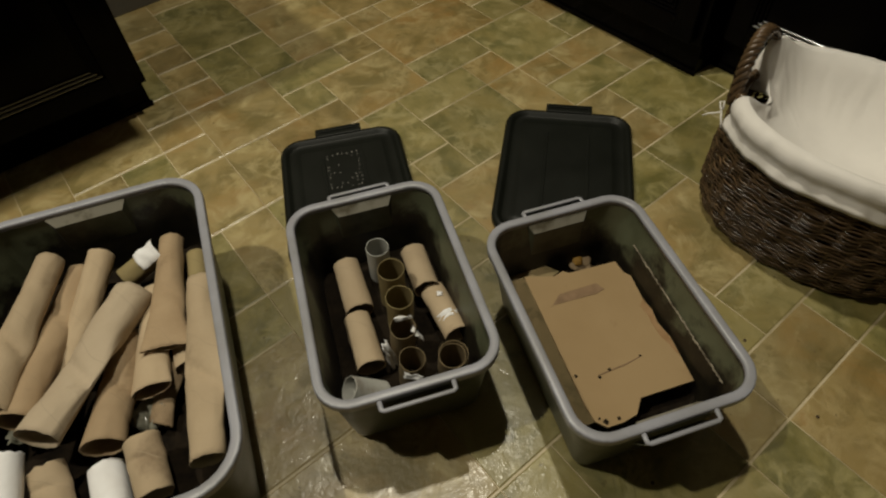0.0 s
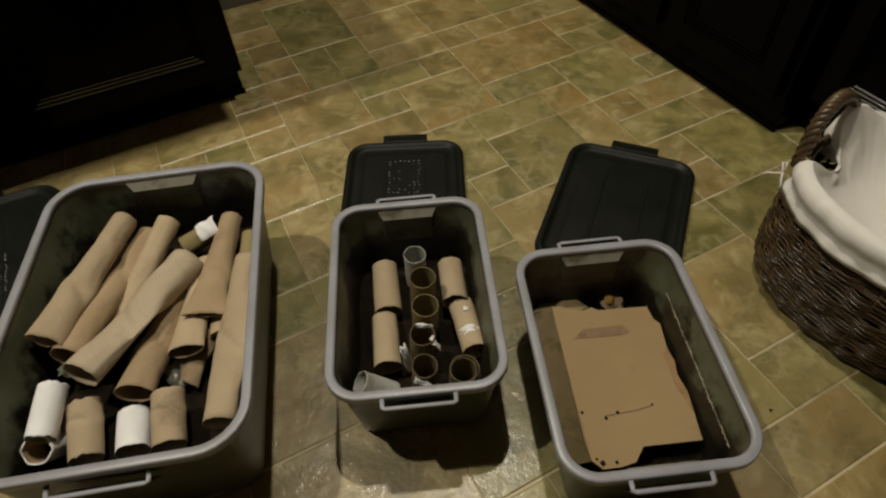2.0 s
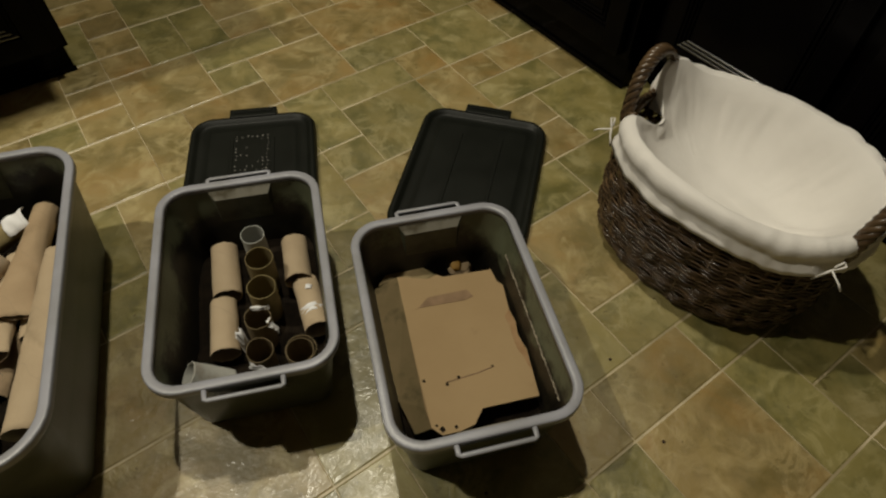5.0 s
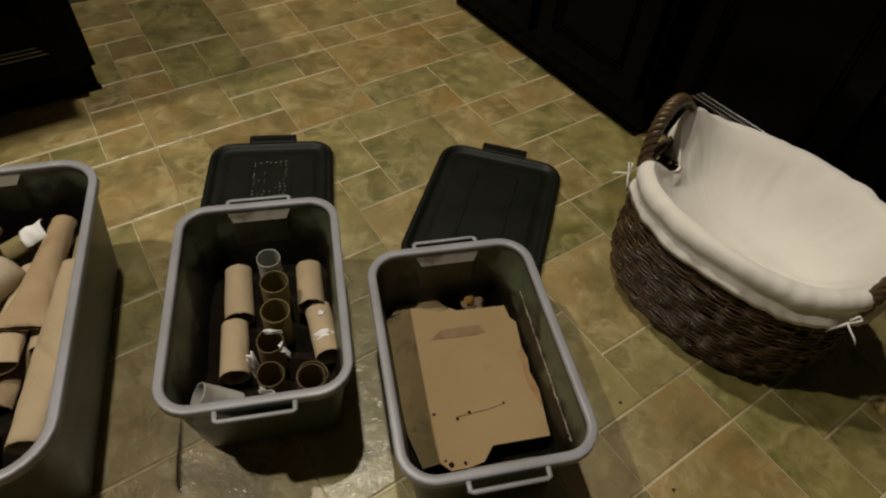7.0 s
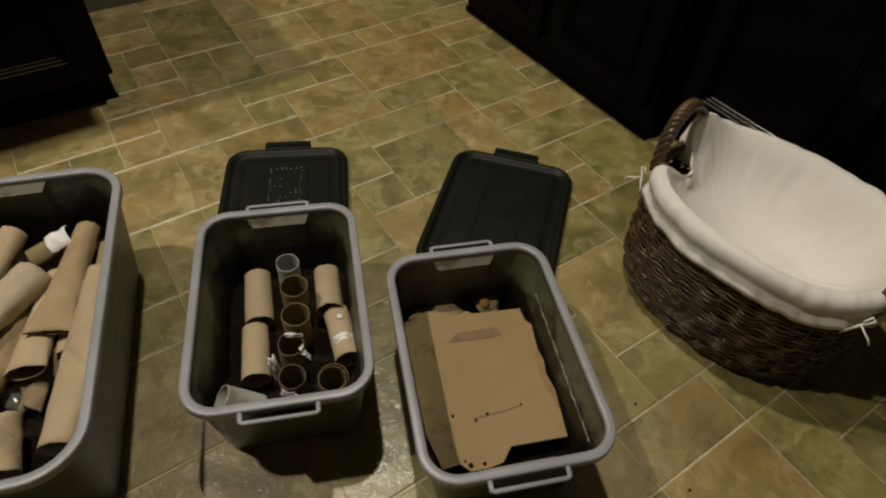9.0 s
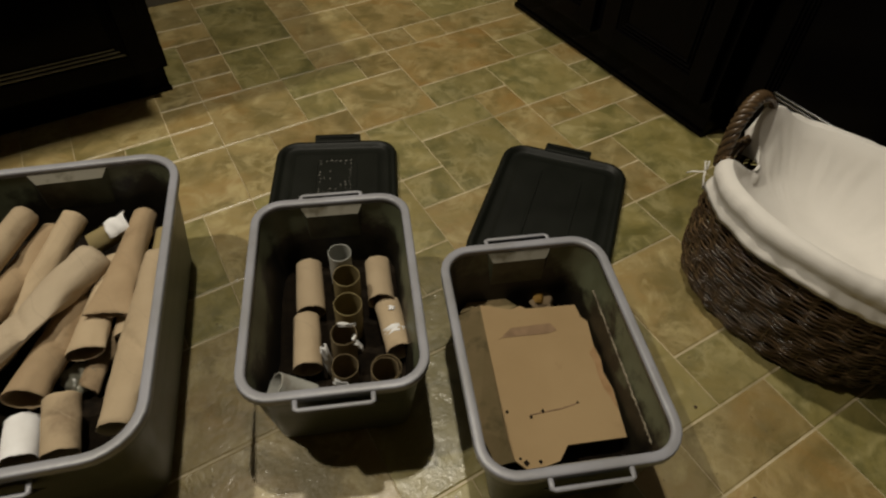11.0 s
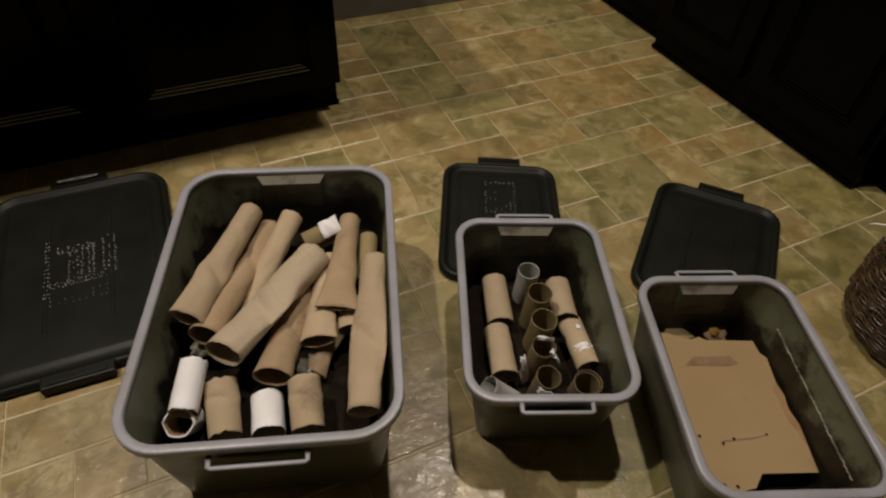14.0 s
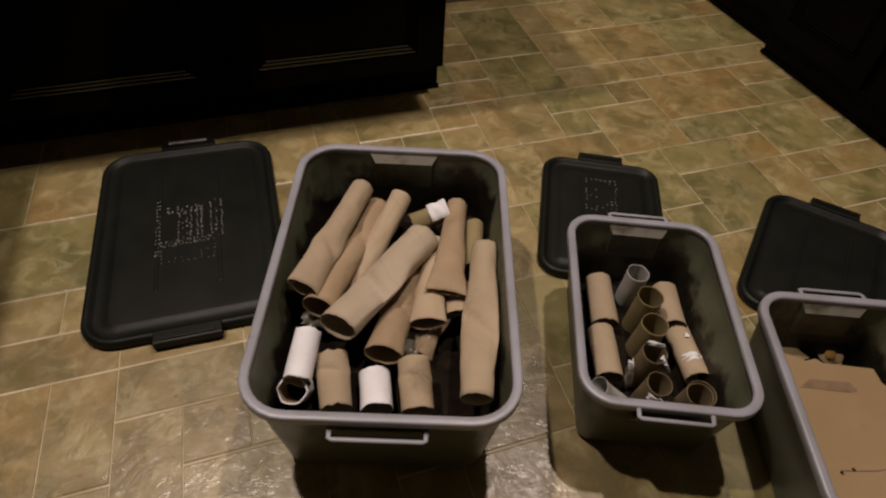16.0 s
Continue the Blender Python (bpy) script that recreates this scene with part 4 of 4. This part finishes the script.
# the liner hangs over the rim outside and sinks into the basket inside
cols = 240
rings = []
for o, z, wav in ((0.0195, BH - 0.038, 2.2), (0.0230, BH - 0.039, 2.4), (0.0205, BH - 0.031, 1.9), (0.0150, BH - 0.020, 1.4), (0.0138, BH - 0.013, 1.2), (0.0185, BH - 0.005, 1.1), (0.0205, BH + 0.006, 0.9), (0.0170, BH + 0.018, 0.8), (0.0080, BH + 0.026, 0.7), (-0.004, BH + 0.025, 0.7),
                  (-0.014, BH + 0.015, 0.9), (-0.021, BH + 0.003, 1.2), (-0.030, BH - 0.016, 1.8), (-0.043, BH - 0.040, 2.4), (-0.058, BH - 0.064, 3.0), (-0.076, BH - 0.084, 3.0), (-0.098, BH - 0.099, 3.0), (-0.122, BH - 0.108, 2.4), (-0.145, BH - 0.113, 2.4), (-0.165, BH - 0.115, 1.5)):
    ring = []
    for s in range(cols):
        t = 2 * math.pi * s / cols
        fold = noise.noise(Vector((math.cos(t) * 3.2, math.sin(t) * 3.2, z * 9))) * 0.0040 * wav + noise.noise(Vector((math.cos(t) * 11, math.sin(t) * 11, z * 30 + 4))) * 0.0022 * wav
        along = oval(t)[1]
        drop = math.exp(-((along + 0.034) / 0.045) ** 4) if math.cos(t) < 0 else 0.0
        tuck = drop * max(0.0, o + 0.050)
        x, y = oval(t, o - tuck + fold + belly(BH))
        zz = z + (0.009 * noise.noise(Vector((math.cos(t) * 2.4, math.sin(t) * 2.4, 7.0))) + 0.004 * noise.noise(Vector((math.cos(t) * 9, math.sin(t) * 9, 3.0))) if o > 0 else 0.0) + 0.5 * fold
        if o < -0.05:
            x, y = oval(t, o + belly(BH) + 0.25 * fold * min(1.0, (o + 0.165) / 0.08))
            zz = z + 0.003 * noise.noise(Vector((x * 24, y * 15, 2.0)))
        if o < -0.03:
            zz += 0.010 * noise.noise(Vector((x * 6, y * 6, 1.0))) + 0.007 * math.exp(-((y - 0.028 + 0.16 * x) / 0.011) ** 2) * min(1.0, max(0.0, (x + 0.05) / 0.06)) - 0.005 * math.exp(-((y - 0.052 + 0.16 * x) / 0.016) ** 2)
        if o > -0.05:
            zz += drop * (BH - 0.020 + 0.1 * (o + 0.05) - zz)
            if math.cos(t) < 0 and o < 0.01:
                zz += 0.042 * math.exp(-((along - 0.058) / 0.042) ** 2)
        if o < -0.01:
            end = max(0.0, -x / BW) ** 1.5 * min(1.0, (-0.01 - o) / 0.03)
            zz += 0.65 * end * (BH - 0.014 - zz)
        ring.append((x, y, zz))
    rings.append(ring)
liner = thing("basket_liner", BASKET, "white cotton liner folded over the wicker basket rim", "basket liner")
part("hem_fold", loft("hem_fold", rings[:10]), cloth_white, liner)
part("lining", loft("lining", rings[9:], close_last=True), cloth_white, liner)
for sign in (-1, 1):
    knot = thing("liner_tie", BASKET @ pose(sign * 0.219, -0.112, BH - 0.014), "white cotton tie knotted at the basket handle", "tie", "liner ties")
    for pts in (((0, 0, 0), (sign * 0.007, 0.007, 0.004), (sign * 0.012, 0.010, 0.012), (sign * 0.006, 0.012, 0.015), (0.0, 0.003, 0.004)),
                ((0, 0, 0), (sign * 0.010, -0.006, -0.004), (sign * 0.020, -0.010, -0.008), (sign * 0.028, -0.012, -0.016)),
                ((0, 0, 0), (sign * -0.004, -0.006, -0.006), (sign * -0.010, -0.010, -0.016), (sign * -0.014, -0.012, -0.028))):
        part("ribbon", mesh_from("ribbon", *sweep(pts, 0.0020, 6, 0.6)), cloth_white, knot)


# ---- floor crumbs ----
for x, y in ((0.697, 0.551), (0.40, 0.44), (0.62, 0.70)):
    bm = bmesh.new()
    bmesh.ops.create_icosphere(bm, subdivisions=1, radius=0.0035)
    for v in bm.verts:
        v.co.z = max(0.0, v.co.z * 0.6 + 0.001)
    tagged(part("soil_crumb", bm, crumb, at=pose(x, y, 0.0)), "dark crumb of soil on the floor", "crumb", "crumbs on the floor")


# ---- floor pieces ----
PIT_A, PIT_B = 0.0019, 0.0047          # half the width of a joint, across and along the rows


def col_a(i, b):
    return 0.310 + 0.1145 * i + 0.025 * (b - 1.3)


def row_b(j):
    return float(np.interp(j, (-21, 0, 2, 4, 5, 7, 9, 13, 19), (-2.42, -0.006, 0.224, 0.462, 0.588, 0.815, 1.040, 1.496, 2.174)))


PLAN = """0 12 1 1 t;0 11 1 1 t;-1 9 2 2 t;1 11 2 2 t;3 12 2 1 g;5 12 1 1 d;3 11 1 1 g;4 10 2 2 t;1 9 1 2 t;2 10 2 1 r;4 8 1 2 g;4 7 1 1 g;4 5 2 2 t;5 9 2 1 g;7 9 1 1 r
5 7 2 2 g;7 7 1 2 t;6 10 2 1 g;6 11 3 2 r;8 9 2 2 g;8 8 1 1 t;9 8 2 1 t;8 7 2 1 g;8 6 1 1 t;8 5 1 1 t;9 5 2 2 o;9 11 1 1 g;9 12 2 1 t;6 4 2 1 o;8 3 2 2 o;6 2 2 2 t;6 1 2 1 g
4 1 2 2 g;5 0 2 1 t;7 0 2 1 o;5 -2 2 2 r;7 -2 1 2 o;8 -1 2 1 o;4 13 2 1 t;6 13 1 1 t;7 13 1 1 r;8 13 3 1 t;1 13 1 1 r;1 14 1 1 r;2 13 1 2 o;3 13 1 2 o;2 15 2 3 o;4 14 2 2 t;6 14 2 2 r
1 15 1 1 d;0 13 1 1 t;0 14 1 2 o;8 14 2 2 g;4 16 1 2 t;5 16 2 2 t;7 16 3 2 g;-9 7 2 1 t;-8 5 1 2 t;-7 6 2 1 t;-7 4 1 2 t;-6 5 1 1 r;-6 4 2 1 t;-9 5 1 2 r;-5 5 2 2 g;-8 7 1 1 t"""
taken, tiles = {}, []
I0, I1, J0, J1 = -25, 17, -21, 19
for item in PLAN.replace("\n", ";").split(";"):
    i, j, w, h, kind = item.split()
    i, j, w, h = int(i), int(j), int(w), int(h)
    cells = [(i + p, j + q) for p in range(w) for q in range(h)]
    if any(cc in taken for cc in cells):
        continue
    for cc in cells:
        taken[cc] = 1
    tiles.append((i, j, w, h, kind))
fill = random.Random(21)
for j in range(J0, J1):
    for i in range(I0, I1):
        if (i, j) in taken:
            continue
        for w, h in fill.sample([(2, 2), (2, 1), (1, 2), (2, 2), (1, 1), (2, 1), (3, 2)], 7) + [(1, 1)]:
            cells = [(i + p, j + q) for p in range(w) for q in range(h)]
            if i + w <= I1 and j + h <= J1 and not any(cc in taken for cc in cells):
                break
        for cc in cells:
            taken[cc] = 1
        tiles.append((i, j, w, h, fill.choice(("ttgtgtr" if j > 10 else "tggggoot") if i > -3 else "ttttrrg")))


def tile_shape(i, j, w, h, off=(0, 0)):
    """Corners of one piece: a base and a smaller top, its joints sunk between."""
    b0, b1 = row_b(j), row_b(j + h)
    out = []
    for part_of, z in ((0.45, -0.0012), (1.0, 0.0)):
        for ii, jj, sx, sy in ((i, b0, 1, 1), (i + w, b0, -1, 1), (i + w, b1, -1, -1), (i, b1, 1, -1)):
            out.append((col_a(ii, jj) + sx * PIT_A * part_of - off[0], jj + sy * PIT_B * part_of - off[1], z))
    return out, [(4, 5, 6, 7), (0, 1, 5, 4), (1, 2, 6, 5), (2, 3, 7, 6), (3, 0, 4, 7)]


tiles.sort(key=lambda q: (CK * col_a(q[0], row_b(q[1])) - SK * row_b(q[1]) + 0.2) ** 2 + (SK * col_a(q[0], row_b(q[1])) + CK * row_b(q[1]) - 0.9) ** 2)
shapes = {}
rest = {k: ([], []) for k in TILE_KINDS}
for n, (i, j, w, h, kind) in enumerate(tiles):
    ca, cb = col_a(i, row_b(j)), row_b(j)
    if ca < A0 or cb < B0 or ca > A1 or cb > B1 + 0.1:
        continue
    if n < 300:
        key = (w, h, kind, round(row_b(j + h) - row_b(j), 4), j if h > 1 else 0)
        if key not in shapes:
            v, f = tile_shape(i, j, w, h, (ca, cb))
            shapes[key] = mesh_from("tile", v, f, smooth=False)
            shapes[key].materials.append(tile_one[kind])
        ob = new("tile", shapes[key])
        ob.parent = floor
        ob.matrix_basis = Matrix.Translation((ca, cb, 0))
    else:
        v, f = tile_shape(i, j, w, h)
        base = len(rest[kind][0])
        rest[kind][0].extend(v)
        rest[kind][1].extend(tuple(q + base for q in p) for p in f)
for kind, (v, f) in rest.items():
    if v:
        part("outer_tiles", mesh_from("outer_tiles", v, f, smooth=False), tile_rest[kind], floor, kind="stuff")
